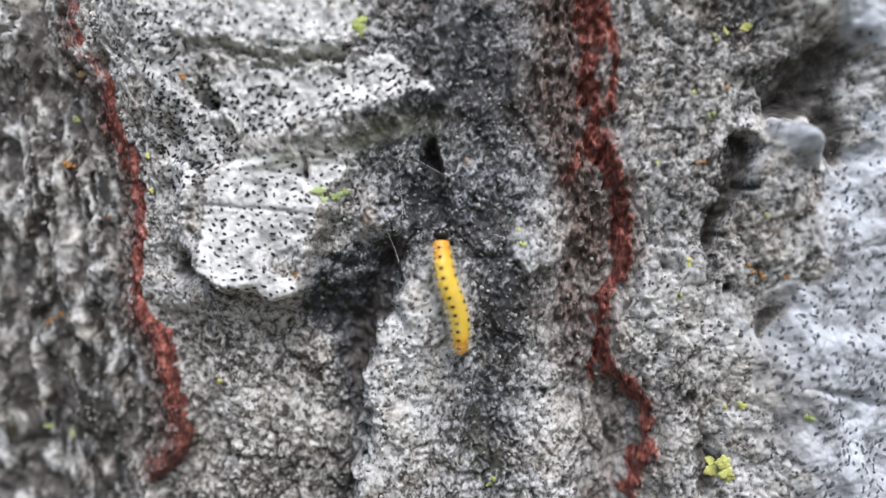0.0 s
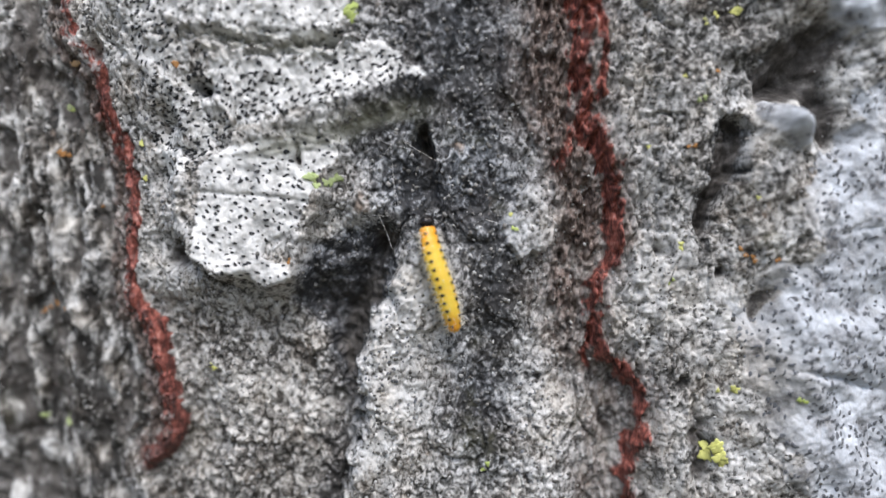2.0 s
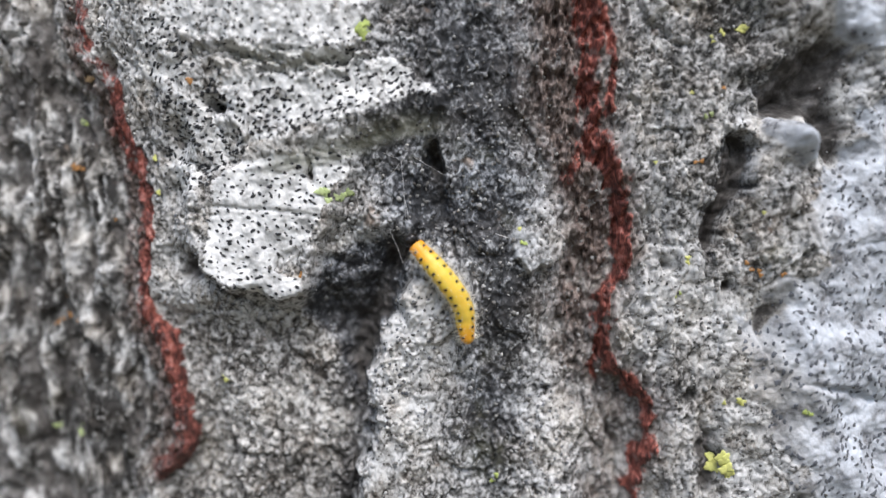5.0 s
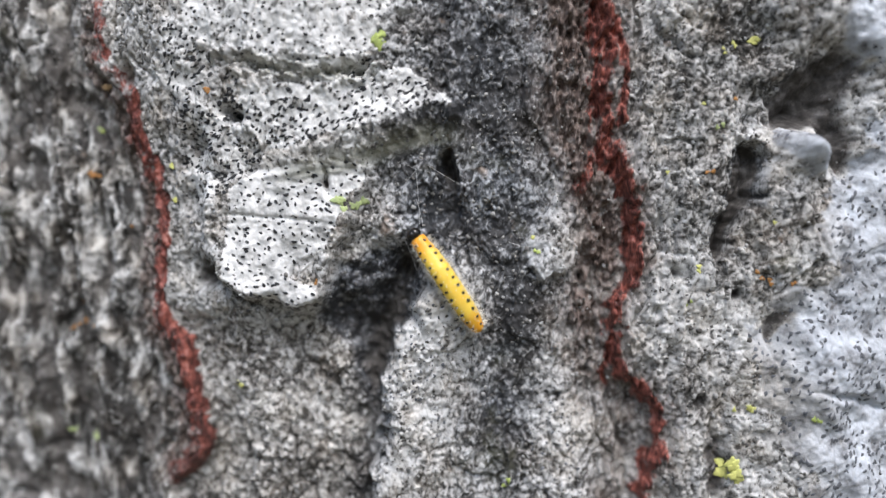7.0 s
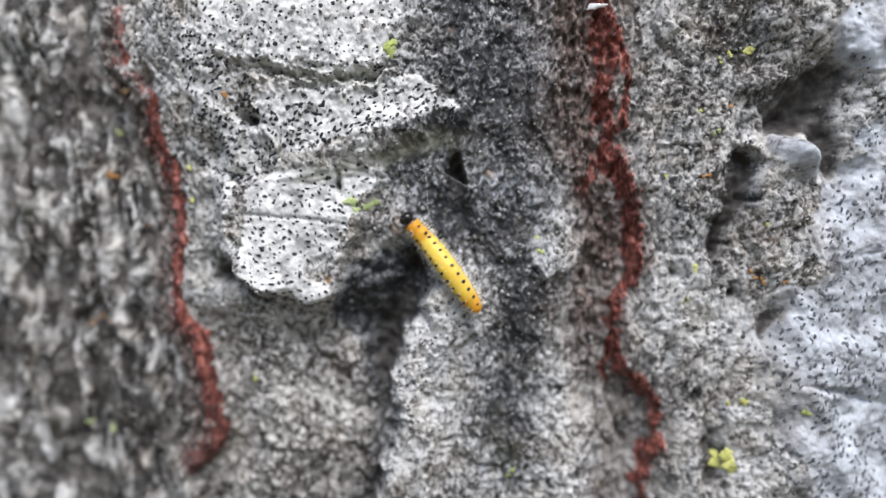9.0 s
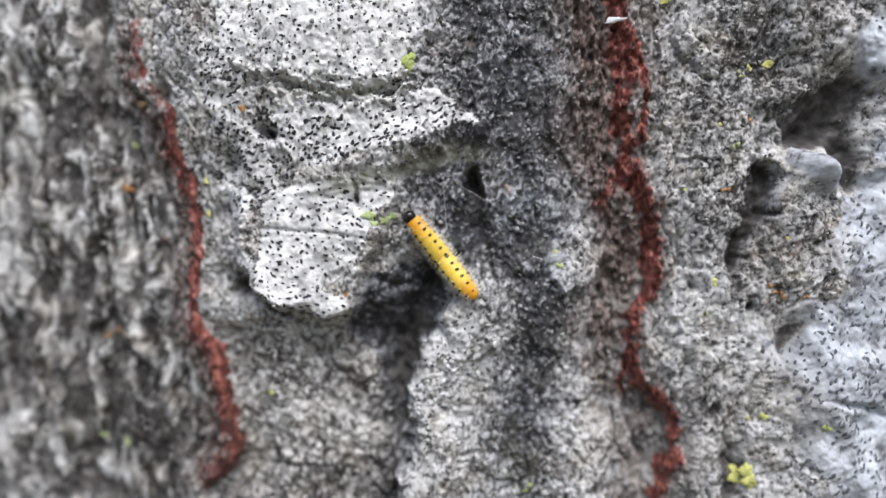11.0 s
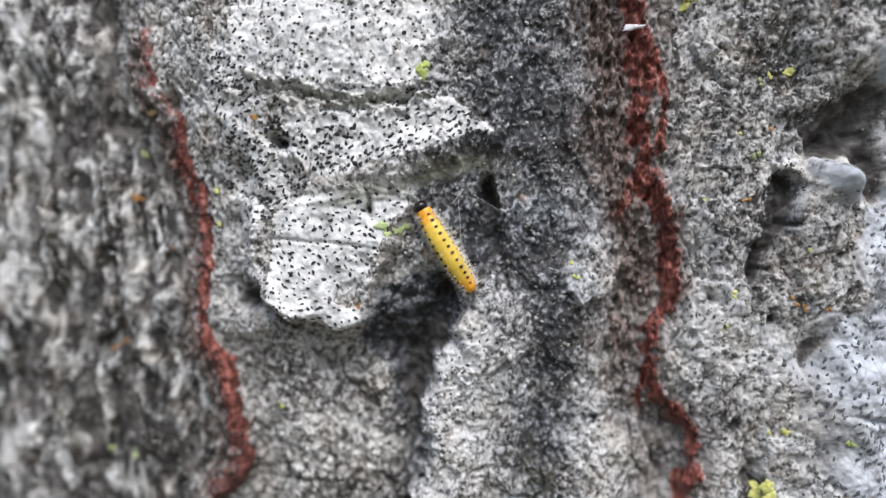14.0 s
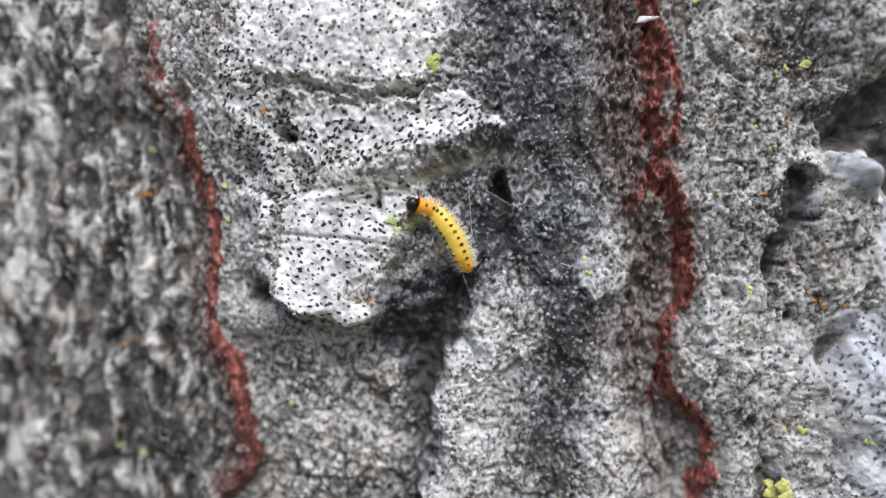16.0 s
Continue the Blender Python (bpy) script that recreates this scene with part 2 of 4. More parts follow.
    h = h + near * 4.0 * mound(x, z, (50.0, 15.9), 3.3, 1.8, -44)
    for point, deep, r1, r2, turn in (
        ((47.9, -11.0), 1.5, 1.9, 3.8, -22), ((49.6, -8.0), 0.9, 1.8, 2.2, 0), ((40.8, -33.2), 2.4, 1.5, 5.8, 6), ((37.3, -23.6), 2.4, 0.9, 1.4, 0),
        ((42.4, -6.2), 2.2, 0.8, 1.2, 0), ((33.7, -3.0), 1.8, 0.7, 1.2, 0), ((30.7, -8.8), 1.2, 0.6, 0.8, 0),
        ((58.9, -22.3), 1.5, 6.0, 0.6, -12), ((44.5, 33.5), 2.0, 4.0, 5.0, 0)):
        h = h - near * deep * mound(jx, jz, point, r1, r2, turn)

    # middle sheet: the knot with its rolls, ledge and nose
    h = h + near * 3.6 * mound(x, z, (-25.7, 35.5), 19, 12)
    h = h + near * 2.6 * mound(x, z, (-22.7, 18.1), 17, 11)
    du, _, tu = along(x, z + 0.6 * wz, UNDER_ROLL)
    h = h + near * 1.3 * np.exp(-(du / 2.2) ** 2) * fbm(x, z, 1.5, 66, 3, 0.6)
    h = h - near * (1.1 + 2.4 * fbm(x, z, 3.0, 67, 3)).clip(0.0, 2.4) * np.exp(-((du + 0.8 * wz) / 0.7) ** 2) * smooth(0.0, 0.2, tu) * smooth(1.0, 0.85, tu)
    de, se, te = along(x + 0.3 * wx, z + 0.3 * wz, LEDGE)
    qe = -de * se                                    # positive below the lip
    reach = smooth(0.0, 0.15, te) * smooth(1.0, 0.70, te) * np.exp(-(de / 9) ** 2)
    lip = smooth(0.2, 4.2, qe) * reach
    h = h + near * (1.3 * np.exp(-(de / 3.5) ** 2) * reach - 0.9 * lip + 0.3 * lip * fbm(x * 0.3 - 0.1 * z, z, 1.2, 53, 2))
    h = h + near * (3.0 - 0.16 * (z - 2.7)) * smooth(-1.5, 1.5, inside(x + 1.1 * wx, z + 1.1 * wz, NOSE_BODY))
    dw, _, tw = along(x, z + 0.3 * wz, WHITE_CRACK)
    h = h - near * 0.3 * np.exp(-(dw / 0.3) ** 2) * smooth(1.0, 0.8, tw)
    h = h + near * 1.6 * mound(x, z, (-12.5, 4.8), 9, 2.2, -8)
    cave = inside(x + 0.6 * wx, z + 0.6 * wz, CAVE)
    brow = smooth(-0.5, 0.7, inside(x + 0.8 * wx, z + 0.8 * wz, BROW))
    h = h - near * (3.4 * smooth(-0.8, 3.4, cave) * (1 - 0.8 * brow))
    h = h - near * 3.0 * mound(x, z, (-7.9, -0.6), 2.6, 2.2, 20) + near * 1.3 * smooth(-0.5, 2.0, cave) * fbm(x, z, 4.0, 65, 3, 0.6)
    for point, deep, r1, r2, turn in (
        (PIT[0], 6.5, 2.0, 1.1, -25), (LEFT_PIT[0], 4.5, 2.6, 2.4, 0), ((-40.2, 17.3), 3.2, 1.6, 2.8, 0), ((-20.4, 11.6), 2.0, 0.6, 1.7, 8), ((-42.6, 9.8), 1.5, 1.2, 2.5, 0),
        ((-52.8, 28.7), 3.0, 1.3, 1.8, 0), ((-31.4, -7.0), 1.0, 1.5, 0.8, 0)):
        h = h - near * deep * mound(jx, jz, point, r1, r2, turn)
    # right of the knot: cleft, chip, diagonal pale ridge, damp hollow
    dm, sm, tm = along(x + 0.3 * wx, z, MID_HOLE)
    qm = dm * sm
    slot = smooth(-2.6 - 3.0 * tm, -0.6, qm + 0.3 * wx) * smooth(0.35, -0.2, qm) * smooth(0.0, 0.10, tm) * smooth(1.0, 0.70, tm) * smooth(7, 4, dm)
    h = h - near * 5.0 * slot * (0.35 + 0.65 * smooth(0.5, 0.2, tm)) + near * 1.0 * np.exp(-((qm - 1.2) / 1.2) ** 2) * smooth(0.2, 0.5, tm) * smooth(7, 4, dm)
    h = h - near * 1.0 * np.exp(-((qm + 3.0) / 2.8) ** 2) * (dm < 9) * smooth(9, 5, dm)
    chip = inside(x + 0.3 * wx + 0.3 * fbm(x, z, 1.5, 58, 2), z + 0.3 * wz, CHIP)
    h = h + near * 2.2 * smooth(-0.3, 0.45, chip) * (0.35 + 0.65 * smooth(8.5, 14.0, x - 0.3 * z)) - near * 1.2 * mound(x, z, (19.5, -2.5), 1.6, 4.0, 12)
    di, si, _ = along(x + 1.0 * wx + 1.1 * fbm(x, z, 3.0, 57, 3, 0.6), z + 1.0 * wz, RIDGE_FOOT)
    qi = di * si                                    # positive to the right of the foot
    rise = smooth(-0.8, 2.4, qi) * smooth(30, 6, x) * smooth(8, -6, z)
    h = h + near * (3.6 * rise * np.exp(-np.maximum(qi - 3, 0) / 13))
    low = smooth(0.6, -1.2, qi) * smooth(-6, -14, z) * drop
    h = h - near * (2.9 * low + 1.6 * np.exp(-((qi + 2.2) / 2.6) ** 2) * smooth(-4, -10, z) * (0.3 + 0.7 * smooth(-34, -22, z)) * drop)
    h = h - near * 1.2 * mound(x + 1.5 * wx, z, (5.6, -23.1), 5.4, 15, -4)
    h = h + near * 1.6 * mound(x, z, (15.9, -35.2), 5.0, 9, 10)
    h = h - near * 1.2 * mound(x, z, (12.4, 18.8), 3.0, 5.0, -15)

    # crusts
    rough = 1.1 * fbm(x, z, 6, 71, 4, 0.6)
    white1 = inside(x, z, ROLL_PATCH) + rough
    white2 = inside(x, z, STEP_PATCH) + rough
    white3 = inside(x, z, NOSE_PATCH) + 0.5 * rough
    white4 = inside(x, z, RIGHT_PATCH) + 2.0 * rough
    white5 = kd + 0.6 * rough
    white6 = inside(x, z, MOTTLED) + 1.5 * rough
    notch = mound(jx, jz, (-20.4, 11.6), 0.7, 1.7, 8)
    white = near * (1 - notch) * np.maximum.reduce([k * smooth(-0.5, 0.5, w) for k, w in ((0.70, white1), (0.74, white2), (1.0, white3))] + [0.55 * smooth(-1.0, 1.0, white6)])
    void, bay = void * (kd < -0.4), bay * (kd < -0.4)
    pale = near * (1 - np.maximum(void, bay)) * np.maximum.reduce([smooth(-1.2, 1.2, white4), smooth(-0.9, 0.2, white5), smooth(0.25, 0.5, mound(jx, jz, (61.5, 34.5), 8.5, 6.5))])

    # grains: round crumbs with dark gaps, finer and flatter on the crusts
    ux, uz = x + 0.5 * fbm(x, z, 1.6, 82, 2), 0.82 * (z + 0.5 * fbm(x, z, 1.6, 83, 2))
    worm = 1 - 2.6 * np.abs(grad_noise(ux / 1.15, uz / 1.35, 84))
    curl = 1 - 2.6 * np.abs(grad_noise(ux / 0.62, uz / 0.66, 85))
    g1, _, own = cells(ux, uz, 0.95, 81)
    crumb = 0.13 * worm + 0.09 * curl + (0.55 - g1) * (0.22 + 0.62 * own)
    coarse_worm = 1 - 2.4 * np.abs(grad_noise(ux / 2.0, uz / 6.0, 86))
    left = smooth(-6.0, -8.5, ql)
    b1, _, bown = cells(ux, uz, 1.7, 88)
    crumb = crumb + 1.0 * low * (0.5 - b1) * bown
    crumb = crumb * (1 - 0.55 * left) + left * (0.5 * coarse_worm - 0.05)
    bloom = near * np.clip(0.85 * mound(x, z, (-6.4, -20.2), 5.5, 13, 4) + 0.8 * mound(x, z, (-3.9, -9.2), 3.0, 5, 0) + 0.9 * mound(x, z, (16.4, -35.2), 5, 8)
                           + 0.75 * smooth(-0.4, 0.4, chip) + 0.4 * mound(x, z, (35.7, -20.7), 5.5, 20, -4) + 0.35 * mound(x, z, (32.6, 14.8), 5, 11)
                           + 0.6 * mound(x, z, (3.9, 9.5), 2.6, 4) + 0.5 * mound(x, z, (-30.3, -26.0), 10, 10) + 0.4 * mound(x, z, (-42.1, 1.0), 4, 9)
                           + 0.4 * mound(x, z, (-37.5, -29.0), 4, 8) + 0.75 * mound(x, z, (14.4, -23.2), 4, 13) + 0.9 * mound(x, z, (-42.3, 16.7), 4, 9)
                           + 1.2 * mound(x, z, (60.3, 34.4), 7, 7), 0, 1) * smooth(-0.5, 1.5, ql)
    bloom = bloom * np.where(z < 8, smooth(-0.4, 1.0, qi) + (qi < -3), 1.0).clip(0, 1)
    bloom = bloom + 0.4 * near * mound(x, z, (-60, 32), 11, 13) - 0.68 * left * near - near * (0.4 * mound(x, z, (-5, 7), 6, 7) + 1.0 * mound(x, z, (42, 33), 9, 8) + 0.9 * mound(x, z, (38, 43), 14, 8) + 0.35 * mound(x, z, (8, 19), 9, 7) + 1.0 * mound(x, z, (8, -4), 6.5, 8) * smooth(0.4, -0.4, chip) + 0.4 * mound(x, z, (43, 7), 8, 8)
                                              + 0.35 * mound(x, z, (42, -7), 7, 7) + 0.8 * mound(x, z, (-60, -34), 11, 10) + 0.8 * mound(x, z, (-77, -5), 10, 10) + 0.45 * mound(x, z, (-74, 38), 11, 10) + 0.3 * mound(x, z, (20, -36), 14, 5)) - 0.4 * low * near - near * (0.35 * mound(x, z, (-1.7, 42.5), 10, 9) + 0.3 * mound(x, z, (7.6, 16.3), 9, 14) + 0.8 * mound(x, z, (42.1, 31.7), 8, 9) + 0.5 * mound(x, z, (40.5, 0.9), 4, 9))
    amount = 0.6 + 1.3 * np.clip(0.5 + fbm(x, z, 7, 91, 3), 0, 1.1) ** 1.5 + 0.35 * low
    flat = np.maximum(white, 0.75 * pale)
    amount = amount * (1 - 0.86 * flat) * (1 - 0.8 * void) * (1 - 0.3 * smooth(34, 44, x)) * (1 - 0.3 * np.maximum(fibre, red)) * (np.abs(x) < 110)
    ribs = near * np.exp(-((qr - 5.5) / 5.0) ** 2) * (qr > 0)
    h = h + 0.85 * ribs * fbm(x, z * 0.2, 1.7, 49, 2)
    h = h + near * (1 - 0.4 * smooth(30, 40, x)) * flakes * flaked * (1 - 0.85 * np.maximum(flat, 0.8 * fibre)) * (1 - 0.9 * lip) * (1 - 0.6 * near * smooth(0.1, 0.7, bloom))
    h = h + 0.72 * np.clip(amount, 0, 1.7) * crumb + 0.42 * (1 - 0.6 * flat) * fbm(x, z, 3.2, 95, 3)
    h = h + 0.16 * flat * fbm(x, z, 1.1, 97, 3) + (0.45 * white + 0.15 * pale) * fbm(x, z, 4.5, 98, 2)
    # damp bark tone, plus shade painted into cave, ridge foot, slot, cleft and hole
    damp_shade = near * np.clip(0.5 * mound(x, z, (1.8, 43.3), 12, 12) + 1.0 * mound(x + wx, z, (6.8, -24.5), 5.2, 12.5, -3) + 0.8 * mound(x, z, (3.9, 27.1), 12, 13) + 0.9 * mound(x, z, (-5.5, 8.5), 6, 9)
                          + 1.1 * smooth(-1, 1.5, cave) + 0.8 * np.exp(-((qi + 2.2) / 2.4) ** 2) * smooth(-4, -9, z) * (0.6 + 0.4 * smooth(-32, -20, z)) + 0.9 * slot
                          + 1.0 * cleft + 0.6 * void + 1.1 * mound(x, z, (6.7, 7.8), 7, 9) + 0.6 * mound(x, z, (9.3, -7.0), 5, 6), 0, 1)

    olive = near * np.maximum(lip * smooth(5.5, 3.0, qe), 0.45 * np.exp(-(du / 1.3) ** 2) * smooth(0.05, 0.3, tu) * smooth(1.0, 0.8, tu))

    # shade painted as dark bark colour deep in the clefts, hole, cave and pits
    recess_shade = near * np.clip(1.15 * smooth(0.35, 0.85, cleft) * (kd < -0.3) + 1.2 * void + 0.8 * bay + 0.42 * smooth(-0.8, 2.6, cave) * (1 - 0.85 * brow) + 0.9 * mound(jx, jz, (-7.6, -0.6), 1.9, 1.8) + 0.9 * mound(jx, jz, (37.3, -23.6), 0.9, 1.4) + 0.9 * mound(jx, jz, (42.4, -6.2), 0.8, 1.3) + 0.8 * mound(jx, jz, (33.7, -3.0), 0.7, 1.2) + slot * (0.45 + 0.5 * smooth(0.5, 0.25, tm))
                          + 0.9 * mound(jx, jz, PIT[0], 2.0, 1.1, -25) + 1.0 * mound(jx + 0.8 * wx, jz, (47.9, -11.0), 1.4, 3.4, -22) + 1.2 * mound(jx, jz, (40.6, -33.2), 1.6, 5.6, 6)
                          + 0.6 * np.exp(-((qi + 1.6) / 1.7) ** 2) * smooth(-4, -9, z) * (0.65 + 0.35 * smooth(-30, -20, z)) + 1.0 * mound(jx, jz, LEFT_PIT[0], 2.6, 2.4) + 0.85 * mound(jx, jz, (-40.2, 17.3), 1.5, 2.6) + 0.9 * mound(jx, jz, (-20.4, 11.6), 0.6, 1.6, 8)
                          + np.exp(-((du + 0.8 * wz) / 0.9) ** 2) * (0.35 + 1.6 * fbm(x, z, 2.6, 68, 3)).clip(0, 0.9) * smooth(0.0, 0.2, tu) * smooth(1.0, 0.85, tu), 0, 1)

    # painted shade in the left sheet's troughs; its lower part darker too
    recess_shade = np.clip(recess_shade + near * 0.7 * left * smooth(-0.02, -0.38, coarse + 0.25 * fbm(x, z * 0.5, 2.5, 69, 2)) + near * 0.15 * left * mound(x, z, (-60, -34), 11, 11), 0, 1)
    pale = pale * (1 - 0.92 * smooth(0.2, 0.7, recess_shade))

    # which piece of the bark a spot belongs to
    piece = np.where(ql < 0, 0, np.where(qr < 0, 1, 2))
    piece = np.where((red > 0.5) & (ql < 0.4) & (ql > -11), 3, piece)
    piece = np.where((red > 0.5) & (np.abs(qr) < 6.0) & (ql > 4), 4, piece)
    piece = np.where((chip > 0) & (near > 0.5), 5, piece)
    piece = np.where((kd > 0) & (near > 0.5), 6, piece)
    for n, w in ((12, white6), (7, white1), (8, white2), (9, white3), (10, white4)):
        piece = np.where((w > 0) & (near > 0.5) & (piece != 6), n, piece)
    far_bark = np.abs(x) > 160
    piece = np.where(far_bark, 11, piece)
    grain = np.clip(0.42 + 0.75 * crumb, 0, 1)
    # last cover: left seam's red darkened leftward as painted shade, and at its hook
    return h, white, pale, red, fibre, damp_shade, low * near, grain, piece, bloom, olive, recess_shade, np.maximum(left, 0.3 * ribs), near * np.maximum(smooth(-2.0, -5.0, ql + 0.5 * wx), 0.6 * smooth(0.66, 0.82, tl)) * smooth(-10, -8, ql) * smooth(3, 1, ql)


# ---- materials ----
class Nodes:
    """Short way to write a material's nodes."""

    def __init__(self, name):
        self.mat = bpy.data.materials.new(name)
        self.mat.use_nodes = True
        self.tree = self.mat.node_tree
        self.shader = self.tree.nodes["Principled BSDF"]

    def put(self, socket, value):
        if isinstance(value, bpy.types.NodeSocket):
            self.tree.links.new(value, socket)
        elif isinstance(value, (tuple, list)) and len(value) == 3 and socket.type == "RGBA":
            socket.default_value = (*value, 1)
        else:
            socket.default_value = value

    def place(self):
        return self.tree.nodes.new("ShaderNodeTexCoord").outputs["Object"]

    def scaled(self, vector, scale):
        n = self.tree.nodes.new("ShaderNodeMapping")
        self.put(n.inputs["Vector"], vector)
        n.inputs["Scale"].default_value = scale
        return n.outputs[0]

    def noise(self, vector, scale, detail=4.0, rough=0.6, warp=0.0):
        n = self.tree.nodes.new("ShaderNodeTexNoise")
        self.put(n.inputs["Vector"], vector)
        n.inputs["Scale"].default_value, n.inputs["Detail"].default_value, n.inputs["Roughness"].default_value, n.inputs["Distortion"].default_value = scale, detail, rough, warp
        return n.outputs[0]

    def span(self, value, a, b, c=0.0, d=1.0):
        n = self.tree.nodes.new("ShaderNodeMapRange")
        self.put(n.inputs[0], value)
        for k, v in enumerate((a, b, c, d)):
            self.put(n.inputs[k + 1], v)
        return n.outputs[0]

    def maths(self, how, a, b=0.0):
        n = self.tree.nodes.new("ShaderNodeMath")
        n.operation = how
        self.put(n.inputs[0], a)
        self.put(n.inputs[1], b)
        return n.outputs[0]

    def mix(self, amount, a, b):
        n = self.tree.nodes.new("ShaderNodeMix")
        n.data_type = "RGBA"
        self.put(n.inputs["Factor"], amount)
        self.put(n.inputs["A"], a)
        self.put(n.inputs["B"], b)
        return n.outputs["Result"]

    def ramp(self, value, *stops):
        n = self.tree.nodes.new("ShaderNodeValToRGB")
        self.put(n.inputs[0], value)
        while len(n.color_ramp.elements) < len(stops):
            n.color_ramp.elements.new(0.5)
        for e, (at, colour) in zip(n.color_ramp.elements, stops):
            e.position, e.color = at, (*colour, 1)
        return n.outputs[0]

    def attribute(self, name):
        n = self.tree.nodes.new("ShaderNodeAttribute")
        n.attribute_name = name
        sep = self.tree.nodes.new("ShaderNodeSeparateColor")
        self.tree.links.new(n.outputs["Color"], sep.inputs[0])
        return sep.outputs[0], sep.outputs[1], sep.outputs[2]

    def bump(self, height, depth, strength=1.0):
        n = self.tree.nodes.new("ShaderNodeBump")
        n.inputs["Strength"].default_value, n.inputs["Distance"].default_value = strength, depth
        self.put(n.inputs["Height"], height)
        self.put(self.shader.inputs["Normal"], n.outputs[0])

    def done(self, colour, roughness=0.8, **more):
        self.put(self.shader.inputs["Base Color"], colour)
        self.put(self.shader.inputs["Roughness"], roughness)
        for key, value in more.items():
            self.put(self.shader.inputs[key.replace("_", " ")], value)
        return self.mat


def bark_material():
    m = Nodes("lichen_grown_bark")
    p = m.place()
    white, pale, red = m.attribute("cover")
    fibre, damp_shade, low = m.attribute("cover_more")
    grain, bloom, olive = m.attribute("cover_grain")
    fine = m.noise(p, 1500, 3, 0.65)
    speck = m.noise(m.scaled(p, (1, 1, 0.75)), 800, 3, 0.6, 1.2)
    blotch = m.noise(p, 120, 3, 0.55)
    pepper = m.noise(m.scaled(p, (1, 1, 0.8)), 1150, 2, 0.5, 1.5)
    wide = m.noise(p, 38, 3, 0.5)
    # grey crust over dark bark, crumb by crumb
    shade_mask, sheet, seam_shade = m.attribute("cover_shade")
    keen = m.span(sheet, 0, 1, 1.0, 0.4)
    cover = m.maths("ADD", m.maths("MULTIPLY", grain, 0.72), m.maths("ADD", 0.30, m.maths("MULTIPLY", m.maths("MULTIPLY", m.maths("SUBTRACT", speck, 0.5), 0.85), keen)))
    streak = m.noise(m.scaled(p, (1, 1, 0.32)), 380, 3, 0.55, 0.4)
    cover = m.maths("ADD", cover, m.maths("MULTIPLY", m.maths("MULTIPLY", m.maths("SUBTRACT", streak, 0.5), 1.4), sheet))
    cover = m.maths("ADD", cover, m.maths("MULTIPLY", m.maths("SUBTRACT", blotch, 0.5), 0.55))
    cover = m.maths("ADD", cover, m.maths("MULTIPLY", m.maths("MULTIPLY", m.maths("SUBTRACT", pepper, 0.5), 0.6), keen))
    cover = m.maths("ADD", cover, m.maths("MULTIPLY", m.maths("SUBTRACT", wide, 0.5), 0.75))
    cover = m.maths("SUBTRACT", cover, m.maths("MULTIPLY", damp_shade, 0.20))
    cover = m.maths("ADD", cover, m.maths("MULTIPLY", m.maths("MULTIPLY", bloom, m.span(grain, 0.22, 0.42, 0.2, 1.0)), 0.16))
    grey = m.ramp(cover, (0.40, (0.036, 0.035, 0.034)), (0.53, (0.125, 0.125, 0.122)), (0.65, (0.35, 0.35, 0.347)), (0.86, (0.60, 0.605, 0.605)))
    brown = m.ramp(cover, (0.40, (0.036, 0.031, 0.026)), (0.55, (0.135, 0.12, 0.105)), (0.68, (0.32, 0.30, 0.272)), (0.88, (0.57, 0.555, 0.525)))
    body = m.mix(m.span(m.noise(p, 160, 2, 0.5), 0.42, 0.68), grey, brown)
    body = m.mix(m.maths("MULTIPLY", low, 0.5), body, brown)
    # bluish dark of damp bark, laid in the recesses too as painted shade
    body = m.mix(m.maths("MULTIPLY", damp_shade, 0.55), body, m.ramp(cover, (0.4, (0.028, 0.033, 0.042)), (0.55, (0.105, 0.124, 0.155)), (0.80, (0.37, 0.42, 0.485))))
    algae = m.maths("MULTIPLY", m.span(m.noise(p, 95, 4, 0.6), 0.60, 0.78), 0.35)
    body = m.mix(algae, body, (0.13, 0.13, 0.06))
    rust = m.maths("MULTIPLY", m.span(m.noise(p, 210, 2, 0.5), 0.70, 0.80), 0.5)
    body = m.mix(rust, body, (0.30, 0.15, 0.06))
    # near-black brown for the shade painted into the recesses
    shade_colour = m.ramp(m.noise(p, 500, 4, 0.65), (0.3, (0.027, 0.024, 0.022)), (0.52, (0.085, 0.079, 0.075)), (0.72, (0.21, 0.20, 0.195)))
    body = m.mix(m.span(m.maths("ADD", shade_mask, m.maths("MULTIPLY", m.maths("SUBTRACT", speck, 0.5), 0.6)), 0.3, 0.75), body, shade_colour)
    # dark fibrous bark in the furrow, and painted shade on the left seam's slope
    strands = m.noise(m.scaled(p, (1, 1, 0.38)), 900, 4, 0.7, 0.6)
    fibre_colour = m.ramp(strands, (0.34, (0.024, 0.018, 0.016)), (0.51, (0.125, 0.092, 0.080)), (0.66, (0.31, 0.265, 0.245)))
    body = m.mix(m.maths("MULTIPLY", fibre, m.span(m.noise(p, 260, 3, 0.6), 0.22, 0.48)), body, fibre_colour)
    # bare red inner bark
    red_colour = m.ramp(m.noise(m.scaled(p, (1, 1, 0.45)), 900, 4, 0.7, 0.5), (0.34, (0.026, 0.012, 0.010)), (0.47, (0.125, 0.041, 0.034)), (0.59, (0.33, 0.102, 0.078)), (0.74, (0.50, 0.28, 0.24)))
    # darker red that paints shade along the left seam and darkens its hook
    shaded_red = m.ramp(m.noise(m.scaled(p, (1, 1, 0.5)), 420, 3, 0.6), (0.35, (0.018, 0.011, 0.010)), (0.55, (0.062, 0.032, 0.028)), (0.75, (0.16, 0.10, 0.09)))
    red_colour = m.mix(m.maths("MULTIPLY", seam_shade, 0.85), red_colour, shaded_red)
